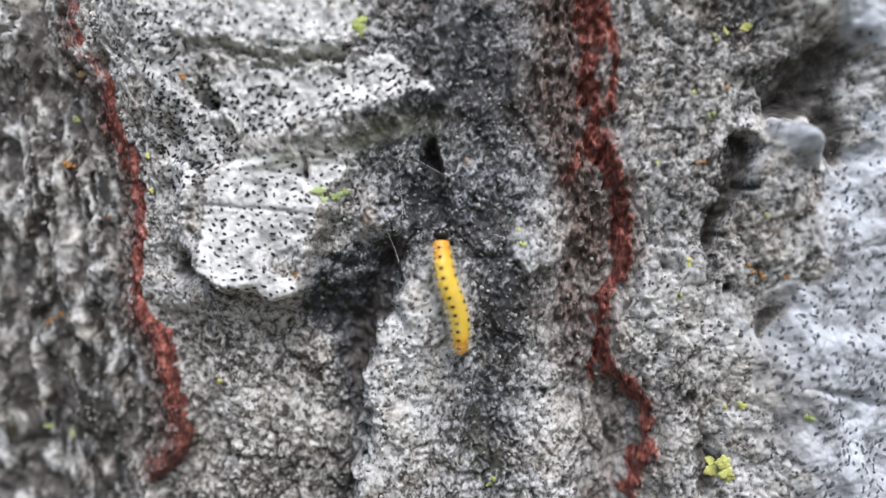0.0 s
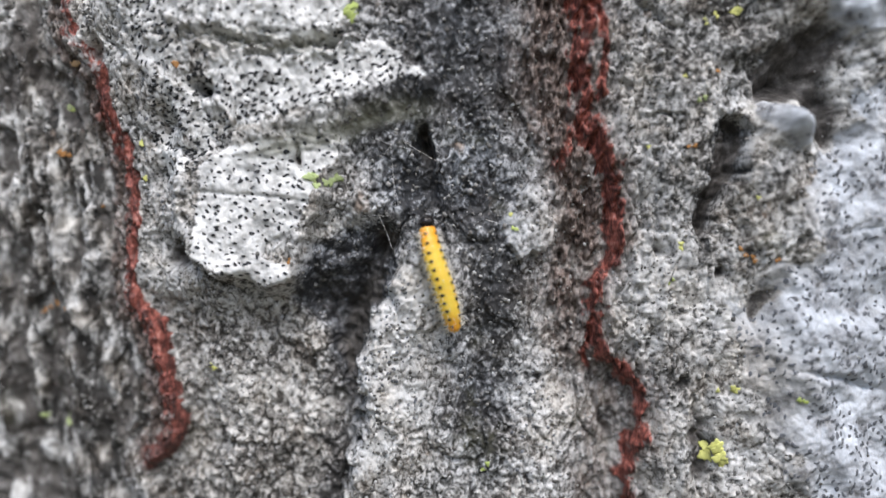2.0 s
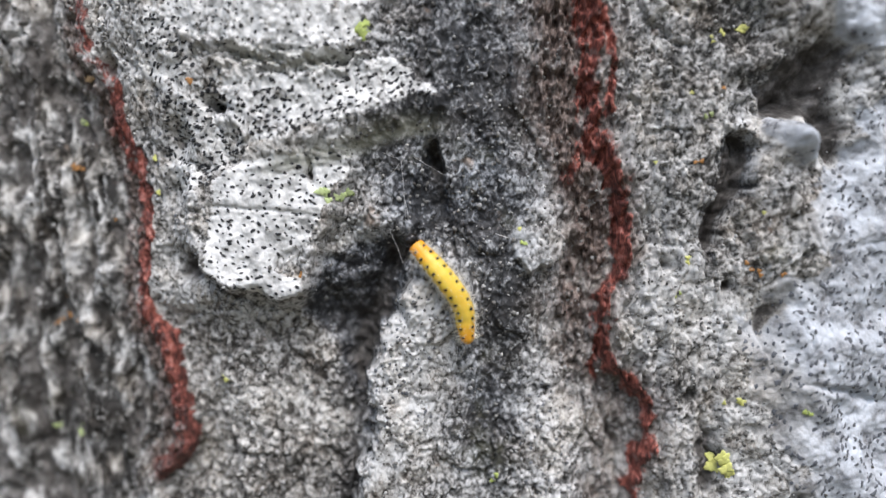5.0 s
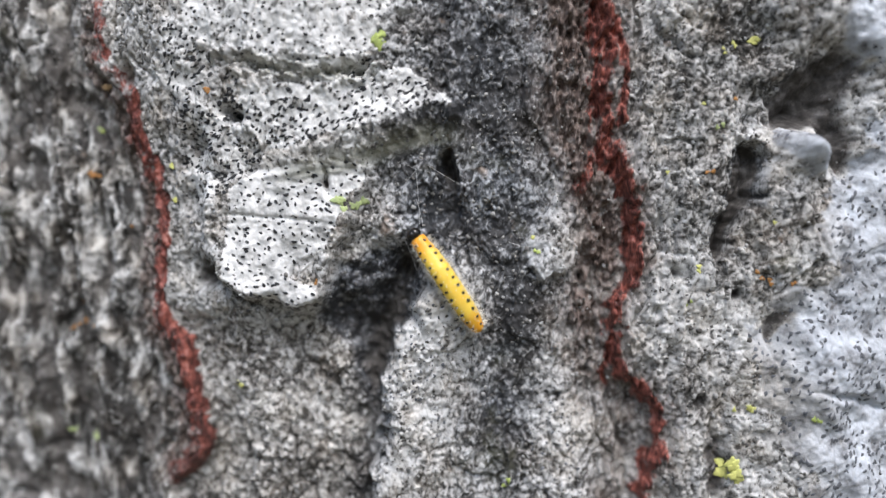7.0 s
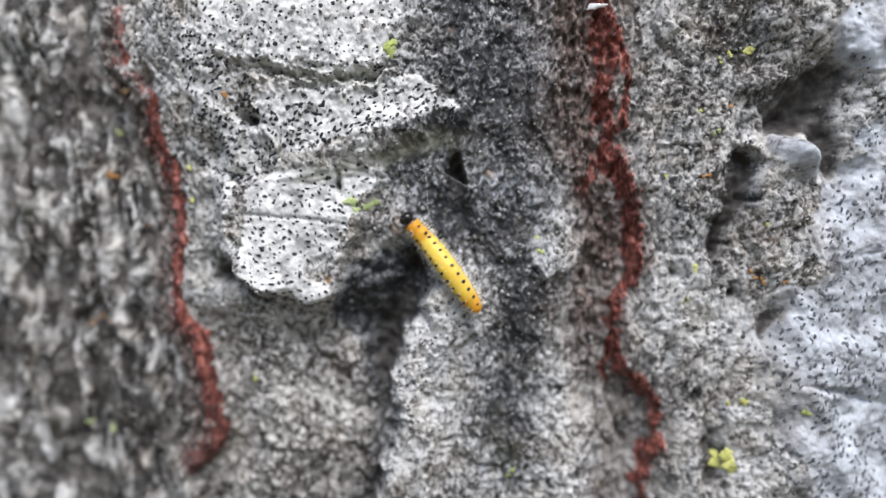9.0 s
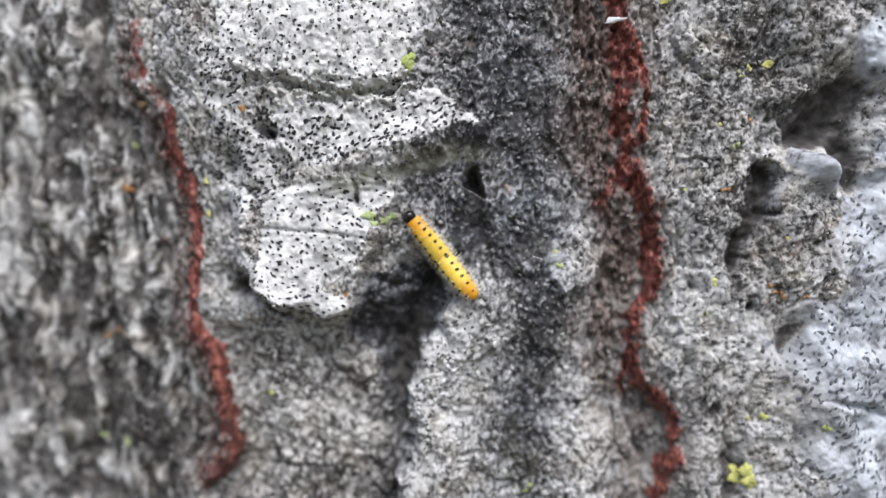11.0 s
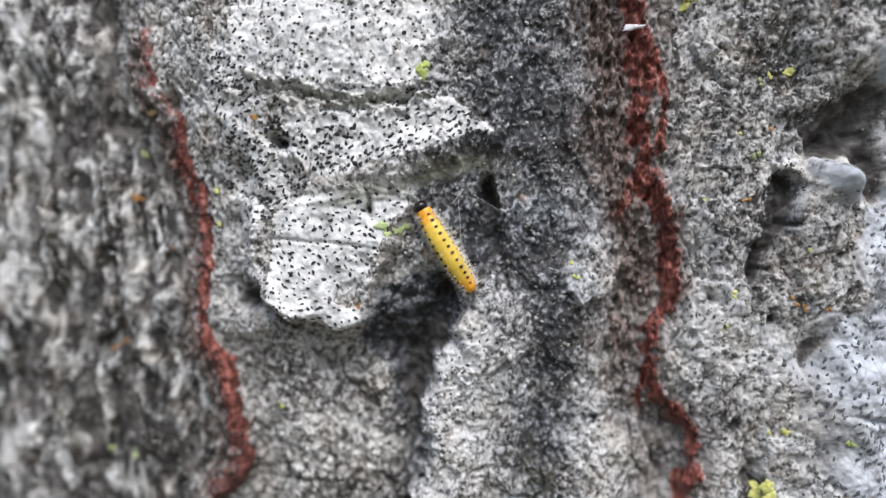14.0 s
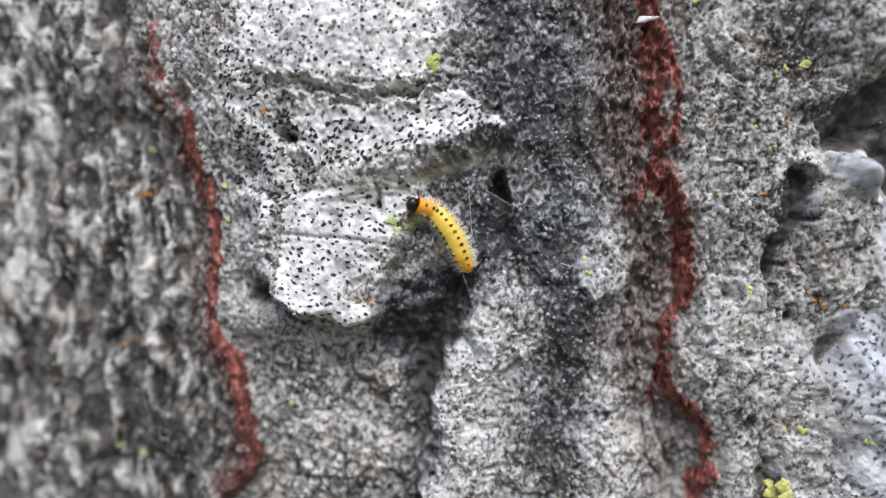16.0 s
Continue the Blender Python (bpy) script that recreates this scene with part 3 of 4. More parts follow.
    edge = m.span(m.maths("ADD", red, m.maths("MULTIPLY", m.maths("SUBTRACT", speck, 0.5), 1.5)), 0.30, 0.62)
    body = m.mix(edge, body, red_colour)
    # white crust: chalky, with fine cracks and a little grey
    chalk = m.ramp(m.noise(p, 420, 4, 0.65), (0.3, (0.32, 0.325, 0.325)), (0.48, (0.67, 0.677, 0.675)), (0.68, (0.80, 0.807, 0.805)))
    on_white = m.span(m.maths("ADD", m.maths("ADD", white, m.maths("MULTIPLY", m.maths("SUBTRACT", blotch, 0.55), 0.8)), m.maths("MULTIPLY", m.maths("SUBTRACT", speck, 0.5), 1.4)), 0.36, 0.66)
    body = m.mix(on_white, body, chalk)
    body = m.mix(m.maths("MULTIPLY", olive, 0.85), body, m.ramp(m.noise(m.scaled(p, (0.3, 1, 1)), 500, 4, 0.6), (0.34, (0.09, 0.09, 0.065)), (0.45, (0.36, 0.365, 0.29)), (0.57, (0.53, 0.535, 0.46)), (0.72, (0.64, 0.645, 0.59))))
    dull = m.ramp(m.noise(p, 300, 4, 0.65), (0.32, (0.15, 0.152, 0.16)), (0.46, (0.41, 0.435, 0.475)), (0.66, (0.61, 0.655, 0.72)))
    cream = m.ramp(m.noise(p, 300, 4, 0.65), (0.32, (0.14, 0.13, 0.12)), (0.48, (0.36, 0.345, 0.325)), (0.68, (0.54, 0.52, 0.495)))
    apart = m.tree.nodes.new("ShaderNodeSeparateXYZ")
    m.put(apart.inputs[0], p)
    toward = m.maths("ADD", apart.outputs[0], m.maths("MULTIPLY", m.maths("SUBTRACT", wide, 0.5), 0.05))
    dull = m.mix(m.span(toward, 0.046, 0.058), cream, dull)
    on_pale = m.span(m.maths("ADD", pale, m.maths("MULTIPLY", m.maths("SUBTRACT", m.noise(p, 210, 3, 0.55), 0.52), 1.9)), 0.28, 0.75)
    body = m.mix(on_pale, body, dull)
    m.bump(m.maths("ADD", m.maths("MULTIPLY", fine, 0.5), speck), 0.0003, 0.6)
    return m.done(body, m.maths("SUBTRACT", m.span(damp_shade, 0, 1, 0.85, 0.62), m.maths("MULTIPLY", edge, 0.3)), Specular_IOR_Level=0.35)


BARK = bark_material()


def plain(name, colour, roughness=0.6, vary=0.25, scale=900.0, relief=0.0, **more):
    m = Nodes(name)
    p = m.place()
    n = m.noise(p, scale, 3, 0.6)
    info = m.tree.nodes.new("ShaderNodeObjectInfo").outputs["Random"]
    shade = m.maths("ADD", m.maths("MULTIPLY", n, 0.7), m.maths("MULTIPLY", info, 0.3))
    dark = tuple(c * (1 - vary) for c in colour)
    light = tuple(min(1, c * (1 + vary)) for c in colour)
    if relief:
        m.bump(n, relief, 0.7)
    return m.done(m.mix(m.span(shade, 0.3, 0.7), dark, light), roughness, **more)


def yellow_skin():
    m = Nodes("yellow_skin")
    p = m.place()
    n = m.noise(p, 1400, 3, 0.55)
    at = m.tree.nodes.new("ShaderNodeAttribute")
    at.attribute_name = "rear"
    ends = m.maths("ADD", at.outputs["Fac"], m.maths("MULTIPLY", m.maths("SUBTRACT", n, 0.5), 0.5))
    colour = m.mix(m.span(ends, 0.2, 0.9), m.mix(n, (0.79, 0.51, 0.035), (0.89, 0.65, 0.12)), m.mix(n, (0.74, 0.29, 0.012), (0.88, 0.43, 0.03)))
    m.bump(n, 0.00006, 0.5)
    return m.done(colour, 0.42, Subsurface_Weight=0.25, Subsurface_Radius=(0.0008, 0.0005, 0.0002), Subsurface_Scale=0.6, Specular_IOR_Level=0.45)


SKIN = yellow_skin()
BLACK_HEAD = plain("glossy_black_shell", (0.012, 0.010, 0.009), 0.12, 0.3)
BLACK_DOT = plain("black_wart", (0.014, 0.012, 0.010), 0.38, 0.4)
HAIR = plain("pale_bristle", (0.72, 0.68, 0.58), 0.45, 0.1)
LEG = plain("dark_leg", (0.05, 0.035, 0.02), 0.35, 0.3)
PROLEG = plain("yellow_proleg", (0.78, 0.5, 0.08), 0.5, 0.15)
SPORE = plain("black_fruit_body", (0.018, 0.019, 0.022), 0.62, 0.5)
GREY_SPORE = plain("grey_fruit_body", (0.10, 0.107, 0.122), 0.7, 0.5)
GREEN = plain("yellow_green_thallus", (0.35, 0.43, 0.12), 0.7, 0.35, 1200, 0.0001)
LIME = plain("lime_thallus", (0.55, 0.56, 0.18), 0.7, 0.3, 1200, 0.0001)
DARK_GREEN = plain("green_thallus", (0.37, 0.45, 0.2), 0.7, 0.35, 1200, 0.0001)
ORANGE = plain("orange_thallus", (0.36, 0.175, 0.055), 0.75, 0.35, 1400, 0.0001)
SILK = plain("silk", (0.75, 0.75, 0.74), 0.35, 0.05)
FLAKE = plain("silvery_flake", (0.82, 0.82, 0.84), 0.25, 0.2, 2500, 0.0001)
WOOD = plain("pale_splinter", (0.42, 0.28, 0.15), 0.7, 0.3, 1500, 0.0001)


def ground_material():
    m = Nodes("leaf_strewn_soil")
    p = m.place()
    n = m.noise(p, 6, 6, 0.65)
    colour = m.ramp(n, (0.3, (0.03, 0.022, 0.014)), (0.5, (0.07, 0.055, 0.03)), (0.7, (0.06, 0.085, 0.025)))
    m.bump(n, 0.02, 0.8)
    return m.done(colour, 0.9)


# ---- building helpers ----
def finish(ob, mat, smooth_faces=True):
    if mat:
        ob.data.materials.append(mat)
    if smooth_faces:
        ob.data.polygons.foreach_set("use_smooth", np.ones(len(ob.data.polygons), bool))
    ob.data.update()
    return ob


def part(name, bm, material, parent=None, label=""):
    """Links a bmesh as one mesh object under a thing or a part."""
    me = bpy.data.meshes.new(name)
    bm.to_mesh(me)
    bm.free()
    ob = finish(new(name, me), material)
    ob.parent = parent
    return tagged(ob, label)


def raw(name, verts, faces, material, parent=None, label=""):
    me = bpy.data.meshes.new(name)
    me.from_pydata(verts, [], faces)
    ob = finish(new(name, me), material)
    ob.parent = parent
    return tagged(ob, label)


# ---- ground ----
bm = bmesh.new()
bmesh.ops.create_circle(bm, cap_ends=True, segments=48, radius=400)
part("ground", bm, ground_material())
tagged(bpy.data.objects["ground"], "dark soil and grass under the tree", "ground", kind="structure")


# ---- the trunk: one fine skin of bark, split into its sheets, seams and crusts ----
def steps(lo, hi, fine_lo, fine_hi, fine, grow=1.16, most=60.0):
    mid = list(np.arange(fine_lo, fine_hi + fine / 2, fine))
    up, d = [mid[-1]], fine
    while up[-1] < hi:
        d = min(d * grow, most)
        up.append(min(hi, up[-1] + d))
    down, d = [mid[0]], fine
    while down[-1] > lo:
        d = min(d * grow, most)
        down.append(max(lo, down[-1] - d))
    return np.array(down[::-1][:-1] + mid + up[1:])


HALF_TURN = math.pi * TRUNK_R
S = steps(-HALF_TURN, HALF_TURN, -92.0, 84.0, 0.2)
Z = steps(-UP * 1000 - 20, 3600.0, -56.0, 58.0, 0.2)
arc, zz = np.meshgrid(S, Z)
front = np.abs(arc) < HALF_TURN / 2
flat_x = np.where(front, TRUNK_R * np.sin(arc / TRUNK_R), np.sign(arc) * (TRUNK_R + np.abs(arc) - HALF_TURN / 2))
H, white, pale, red, fibre, damp_shade, low, grain, piece, bloom, olive, recess_shade, left, seam_shade = lie(flat_x, zz)
closing = smooth(HALF_TURN, HALF_TURN - 120, np.abs(arc))
H = H * closing + smooth(-900, -1250, zz) * 60 - smooth(300, 3600, zz) * 60
px = np.sin(arc / TRUNK_R) * (TRUNK_R + H) * MM
py = (TRUNK_R - np.cos(arc / TRUNK_R) * (TRUNK_R + H)) * MM
pz = UP + zz * MM
P = np.stack([px, py, pz], -1)
along_s = np.gradient(P, axis=1)
along_z = np.gradient(P, axis=0)
N = np.cross(along_s, along_z)
N /= np.linalg.norm(N, axis=-1, keepdims=True) + 1e-20


def spot(x, z):
    """A spot of the bark from millimetres across and up: its place in metres and its normal."""
    i = int(np.clip(np.searchsorted(S, TRUNK_R * math.asin(x / TRUNK_R)), 1, len(S) - 1))
    j = int(np.clip(np.searchsorted(Z, z), 1, len(Z) - 1))
    return Vector(P[j, i]), Vector(N[j, i])


def calm(x, z, r=1.2):
    """Outermost and mean place of the bark round a spot, as millimetres towards the eye from the watched spot's plane."""
    i0, i1 = np.searchsorted(S, TRUNK_R * math.asin((x - r) / TRUNK_R)), np.searchsorted(S, TRUNK_R * math.asin((x + r) / TRUNK_R))
    j0, j1 = np.searchsorted(Z, z - r), np.searchsorted(Z, z + r)
    block = -P[j0:j1 + 1, i0:i1 + 1, 1] / MM
    return float(np.percentile(block, 85))


rows_n, cols_n = arc.shape
index = np.arange(rows_n * cols_n).reshape(rows_n, cols_n)
quads = np.stack([index[:-1, :-1], index[:-1, 1:], index[1:, 1:], index[1:, :-1]], -1).reshape(-1, 4)
quad_piece = piece[:-1, :-1].reshape(-1)
flatP, flatN = P.reshape(-1, 3), N.reshape(-1, 3)
covers = {
    "cover": np.stack([white, pale, red, np.ones_like(red)], -1).reshape(-1, 4),
    "cover_more": np.stack([fibre, damp_shade, low, np.ones_like(red)], -1).reshape(-1, 4),
    "cover_shade": np.stack([recess_shade, left, seam_shade, np.ones_like(red)], -1).reshape(-1, 4),
    "cover_grain": np.stack([grain, bloom, olive, np.ones_like(red)], -1).reshape(-1, 4),
}


def skin(name, number, parent=None, label=""):
    """One piece of the bark's skin as a mesh of its own."""
    chosen = quads[quad_piece == number]
    used, faces = np.unique(chosen, return_inverse=True)
    faces = faces.reshape(-1, 4)
    me = bpy.data.meshes.new(name)
    me.vertices.add(len(used))
    me.vertices.foreach_set("co", flatP[used].astype(np.float32).ravel())
    me.loops.add(faces.size)
    me.loops.foreach_set("vertex_index", faces.astype(np.int32).ravel())
    me.polygons.add(len(faces))
    me.polygons.foreach_set("loop_start", np.arange(0, faces.size, 4, dtype=np.int32))
    me.polygons.foreach_set("use_smooth", np.ones(len(faces), bool))
    me.update(calc_edges=True)
    for key, values in covers.items():
        me.color_attributes.new(key, "FLOAT_COLOR", "POINT").data.foreach_set("color", values[used].astype(np.float32).ravel())
    me.normals_split_custom_set_from_vertices(flatN[used].astype(np.float32))
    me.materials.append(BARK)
    ob = new(name, me)
    ob.parent = parent
    return tagged(ob, label)


trunk = tagged(new("tree_trunk"), "old tree trunk with grey lichen-grown bark and red seams", "tree trunk")
skin("bark_sheet", 0, trunk, "coarse furrowed grey bark sheet")
sheet = skin("bark_sheet", 1, trunk, "crumbly grey bark sheet with a knot")
swollen = skin("bark_sheet", 2, trunk, "swollen grey-brown bark sheet with dark clefts")
skin("inner_bark_seam", 3, trunk, "bare red-brown inner bark on a broken edge")
skin("inner_bark_seam", 4, trunk, "fibrous red inner bark in a furrow")
skin("bark_chip", 5, trunk, "pale grey raised bark chip")
knob = skin("bark_knob", 6, trunk, "whitish rounded bark knob")
skin("outer_bark", 11, trunk, "rough grey bark round the rest of the trunk")
bm = bmesh.new()
bm.faces.new([bm.verts.new(v) for v in P[-1, :-1]])
part("cut_top", bm, WOOD, trunk, "plain pale wood at the top end")
lichen_words = "chalk-white crust lichen with black fruiting dots on bark"
roll = tagged(skin("lichen_patch", 7), lichen_words + " roll", "lichen", "white lichen patches")
step = tagged(skin("lichen_patch", 8), "white lichen on a stepped ledge, densely dotted black", "lichen", "white lichen patches")
nose = tagged(skin("lichen_patch", 9), "bright white lichen on a jutting bark nose, black dots", "lichen", "white lichen patches")
mottled = tagged(skin("lichen_patch", 12), "broken white lichen crust mottled with black dots and pits", "lichen", "white lichen patches")
broad = tagged(skin("lichen_patch", 10), "broad bluish-white to cream lichen patch with grey dots", "lichen", "white lichen patches")


def frame_at(place, normal, turn=0.0):
    return Matrix.Translation(place) @ normal.to_track_quat("Z", "Y").to_matrix().to_4x4() @ Matrix.Rotation(turn, 4, "Z")


def fruit_bodies(parent, number, spacing, size, chance, tilt, label, material=SPORE, bend_most=0.22, where=None, uneven=1.4, fat=(0.5, 0.95)):
    """Black elongated fruit bodies seated in a crust, uncountable and so joined."""
    rng = np.random.default_rng(100 + number)
    ring = 7
    crowd = fbm(flat_x, zz, 5.5, 130 + number, 3)
    verts, faces = [], []
    chosen = (piece == number if where is None else where) & (np.abs(arc) < 90) & (np.abs(zz) < 57)
    lo_x, hi_x = flat_x[chosen].min(), flat_x[chosen].max()
    lo_z, hi_z = zz[chosen].min(), zz[chosen].max()
    for gx in np.arange(lo_x, hi_x, spacing):
        for gz in np.arange(lo_z, hi_z, spacing):
            x, z = gx + rng.uniform(-0.55, 0.55) * spacing, gz + rng.uniform(-0.55, 0.55) * spacing
            if abs(x) > 84 or abs(z) > 56:
                continue
            i, j = np.searchsorted(S, TRUNK_R * math.asin(x / TRUNK_R)), np.searchsorted(Z, z)
            if i >= cols_n or j >= rows_n or not chosen[j, i] or rng.random() > chance * (0.85 + uneven * crowd[j, i]):
                continue
            m = frame_at(Vector(P[j, i]), (Vector(N[j, i]) + 0.6 * Vector((0, -1, 0))).normalized(), 0)
            a = size * (0.6 + 0.75 * rng.random() ** 1.6) * MM
            b = min(a, 0.46 * MM) * rng.uniform(*fat)
            bend = rng.normal(0, bend_most)
            turn = math.radians(tilt) + rng.normal(0, 0.6)
            start = len(verts)
            c, s = math.cos(turn), math.sin(turn)
            for r, up in ((1.0, -0.3), (0.85, 0.22), (0.45, 0.30)):
                for k in range(ring):
                    w = 2 * math.pi * k / ring
                    wob = 1 + 0.1 * uneven * math.sin(3 * w + x * 7)
                    u = a * r * wob * math.cos(w)
                    v = b * r * wob * math.sin(w) + bend * u * u / a
                    verts.append(m @ Vector((u * c - v * s, u * s + v * c, up * 0.26 * MM)))
            verts.append(m @ Vector((0, 0, 0.22 * 0.26 * MM)))
            for q in range(2):
                for k in range(ring):
                    n = (k + 1) % ring
                    faces.append((start + q * ring + k, start + q * ring + n, start + (q + 1) * ring + n, start + (q + 1) * ring + k))
            for k in range(ring):
                faces.append((start + 2 * ring + k, start + 2 * ring + (k + 1) % ring, start + 3 * ring))
    tagged(raw("fruiting_dots", verts, faces, material, parent, label), kind="stuff")


fruit_bodies(roll, 7, 1.05, 0.32, 0.75, 20, "small black fruiting dots")
fruit_bodies(step, 8, 0.95, 0.50, 1.0, 30, "crowded black fruiting dots", bend_most=0.3, fat=(0.4, 0.85))
fruit_bodies(nose, 9, 1.05, 0.40, 0.95, -25, "black oval fruiting dots", bend_most=0.15, uneven=0.5, fat=(0.42, 0.72))
fruit_bodies(mottled, 12, 0.85, 0.50, 1.0, 15, "crowded black fruiting dots", bend_most=0.3, fat=(0.4, 0.85))
fruit_bodies(broad, 10, 1.1, 0.50, 0.8, 70, "grey fruiting dots", GREY_SPORE, 0.25, uneven=2.0, fat=(0.4, 0.85))
fruit_bodies(knob, 6, 1.2, 0.5, 0.8, 40, "grey fruiting dots", GREY_SPORE)
fruit_bodies(sheet, 1, 1.0, 0.30, 0.42, 60, "scattered dark fruiting dots on pale crust", GREY_SPORE, 0.4, (bloom > 0.42) & (piece == 1))
fruit_bodies(swollen, 2, 1.1, 0.32, 0.4, 70, "scattered dark fruiting dots on pale crust", GREY_SPORE, 0.4, (bloom > 0.42) & (piece == 2))


def crumbs(count):
    """Loose crumbs of crust on the bark, uncountable and so joined."""
    rng = np.random.default_rng(8)
    bm = bmesh.new()
    bmesh.ops.create_icosphere(bm, subdivisions=1, radius=1)
    ball = np.array([v.co[:] for v in bm.verts])
    tris = np.array([[v.index for v in f.verts] for f in bm.faces])
    bm.free()
    i = rng.integers(np.searchsorted(S, -90), np.searchsorted(S, 82), count * 3)
    j = rng.integers(np.searchsorted(Z, -54), np.searchsorted(Z, 56), count * 3)
    open_bark = 1 - 0.97 * np.maximum(white, pale)[j, i] - 0.8 * recess_shade[j, i] - 2.5 * red[j, i] - 0.5 * fibre[j, i] - 0.35 * damp_shade[j, i]
    keep = np.flatnonzero(rng.random(count * 3) < open_bark * (0.25 + 0.75 * grain[j, i]))[:count]
    i, j = i[keep], j[keep]
    count = len(keep)
    size = (0.14 + 0.26 * rng.random(count) ** 2.5) * MM
    wob = 1 + 0.3 * rng.standard_normal((count, len(ball), 1)).clip(-1, 1)
    axes = np.linalg.qr(rng.standard_normal((count, 3, 3)))[0] * rng.uniform(0.6, 1.35, (count, 1, 3))
    co = np.einsum("nvk,njk->nvj", ball[None] * wob, axes) * size[:, None, None]
    co += (P[j, i] + N[j, i] * size[:, None] * 0.05)[:, None]
    faces = (tris[None] + (np.arange(count) * len(ball))[:, None, None]).reshape(-1, 3)
    me = bpy.data.meshes.new("lichen_crumbs")
    me.vertices.add(count * len(ball))
    me.vertices.foreach_set("co", co.astype(np.float32).ravel())
    me.loops.add(faces.size)
    me.loops.foreach_set("vertex_index", faces.astype(np.int32).ravel())
    me.polygons.add(len(faces))
    me.polygons.foreach_set("loop_start", np.arange(0, faces.size, 3, dtype=np.int32))
    me.polygons.foreach_set("use_smooth", np.ones(len(faces), bool))
    me.update(calc_edges=True)
    m = Nodes("crust_crumb")
    island = m.tree.nodes.new("ShaderNodeNewGeometry").outputs["Random Per Island"]
    fine = m.noise(m.place(), 2200, 2, 0.6)
    shade = m.maths("ADD", m.maths("MULTIPLY", island, 0.8), m.maths("MULTIPLY", fine, 0.3))
    colour = m.ramp(shade, (0.1, (0.05, 0.047, 0.044)), (0.5, (0.15, 0.147, 0.14)), (0.8, (0.30, 0.30, 0.295)), (1.0, (0.48, 0.48, 0.475)))
    me.materials.append(m.done(colour, 0.85))
    ob = new("lichen_crumb", me)
    ob.parent = trunk
    tagged(ob, "loose pale and dark crumbs of lichen crust", kind="stuff")


crumbs(11000)


# ---- small growths ----
def thallus(name, x, z, wide, tall, lobes, material, label, category, group, seed, lift=0.1):
    """A cluster of small flattened wavy lobes on the bark."""
    rng = random.Random(seed)
    place, normal = spot(x, z)
    base = tagged(new(name), label, category, group)
    base.matrix_world = frame_at(place, (normal + 1.2 * Vector((0, -1, 0))).normalized())
    to_local = base.matrix_world.inverted()
    for n in range(lobes):
        bm = bmesh.new()
        bmesh.ops.create_icosphere(bm, subdivisions=3, radius=1)
        dx, dz = (rng.uniform(-0.5, 0.5) * wide, rng.uniform(-0.5, 0.5) * tall) if lobes > 1 else (0, 0)
        here, n_here = spot(x + dx, z + dz)
        r = (wide + tall) / 4 * rng.uniform(0.58, 0.88) if lobes > 1 else 1
        sx, sy = (r, r * rng.uniform(0.6, 1.0)) if lobes > 1 else (wide / 2, tall / 2)
        q = rng.uniform(0, 6.28) if lobes > 1 else 0
        lean = Vector((rng.uniform(-0.4, 0.4), -1, rng.uniform(-0.2, 0.5)))
        m = to_local @ frame_at(here + n_here * lift * MM, (n_here + lean).normalized(), q)
        for v in bm.verts:
            c = v.co.copy()
            edge = 1 + 0.24 * math.sin(3 * math.atan2(c.y, c.x) + seed + n) + 0.16 * math.sin(7 * math.atan2(c.y, c.x) + 2 * n)
            v.co = m @ Vector((c.x * sx * edge * MM, c.y * sy * edge * MM, (c.z * 0.16 + 0.12 * c.x * c.y + 0.05) * max(0.6, (sx + sy) / 2) * MM))
        part("lobe", bm, material, base)
    return base


for k, ((x, z), wide, tall, lobes, mat) in enumerate((
    ((-12.1, 32.4), 1.6, 3.0, 3, GREEN), ((-18.0, 7.9), 1.9, 1.9, 4, DARK_GREEN), ((-15.3, 7.8), 2.1, 1.6, 4, DARK_GREEN),
    ((-36.1, -20.7), 1.0, 1.6, 2, LIME), ((7.6, -36.5), 1.0, 1.7, 2, GREEN), ((42.6, -33.9), 3.0, 2.4, 9, LIME),
    ((35.7, -2.1), 1.3, 1.1, 2, LIME), ((43.6, 33.1), 1.7, 1.9, 3, LIME), ((11.3, 2.5), 0.9, 0.8, 2, LIME),
    ((11.9, 0.6), 0.9, 1.2, 2, GREEN), ((-71.0, -31.2), 1.2, 1.6, 3, DARK_GREEN), ((-66.1, -31.4), 1.4, 1.6, 3, DARK_GREEN),
    ((44.5, -24.1), 1.1, 1.5, 3, LIME), ((42.4, -24.2), 0.8, 0.9, 2, LIME), ((40.2, 31.7), 0.9, 0.8, 2, LIME),
    ((38.3, 30.7), 0.7, 0.8, 2, LIME), ((35.6, 22.8), 0.7, 0.6, 1, LIME), ((35.2, -7.3), 0.8, 0.7, 2, GREEN),
    ((27.5, 43.0), 2.8, 2.0, 6, LIME), ((38.4, 19.5), 1.4, 1.0, 2, DARK_GREEN), ((-61.5, 21.5), 0.8, 1.0, 1, DARK_GREEN),
    ((53.0, -25.1), 1.6, 0.8, 3, GREEN), ((-60.9, 21.1), 0.7, 0.7, 1, GREEN), ((-45.5, 14.5), 0.7, 1.3, 1, LIME),
    ((-45.6, 9.1), 0.7, 0.9, 1, LIME), ((31.0, 12.8), 0.6, 0.6, 1, LIME), ((45.9, 5.0), 0.6, 0.6, 1, LIME))):
    words = {"yellow_green_thallus": "small yellow-green leafy lichen tuft on bark", "lime_thallus": "bright lime-yellow lichen tuft on bark", "green_thallus": "small green moss tuft on bark"}[mat.name]
    thallus("moss_tuft" if mat is DARK_GREEN else "lichen_tuft", x, z, wide, tall, lobes, mat, words, "moss" if mat is DARK_GREEN else "lichen", "green tufts", k)
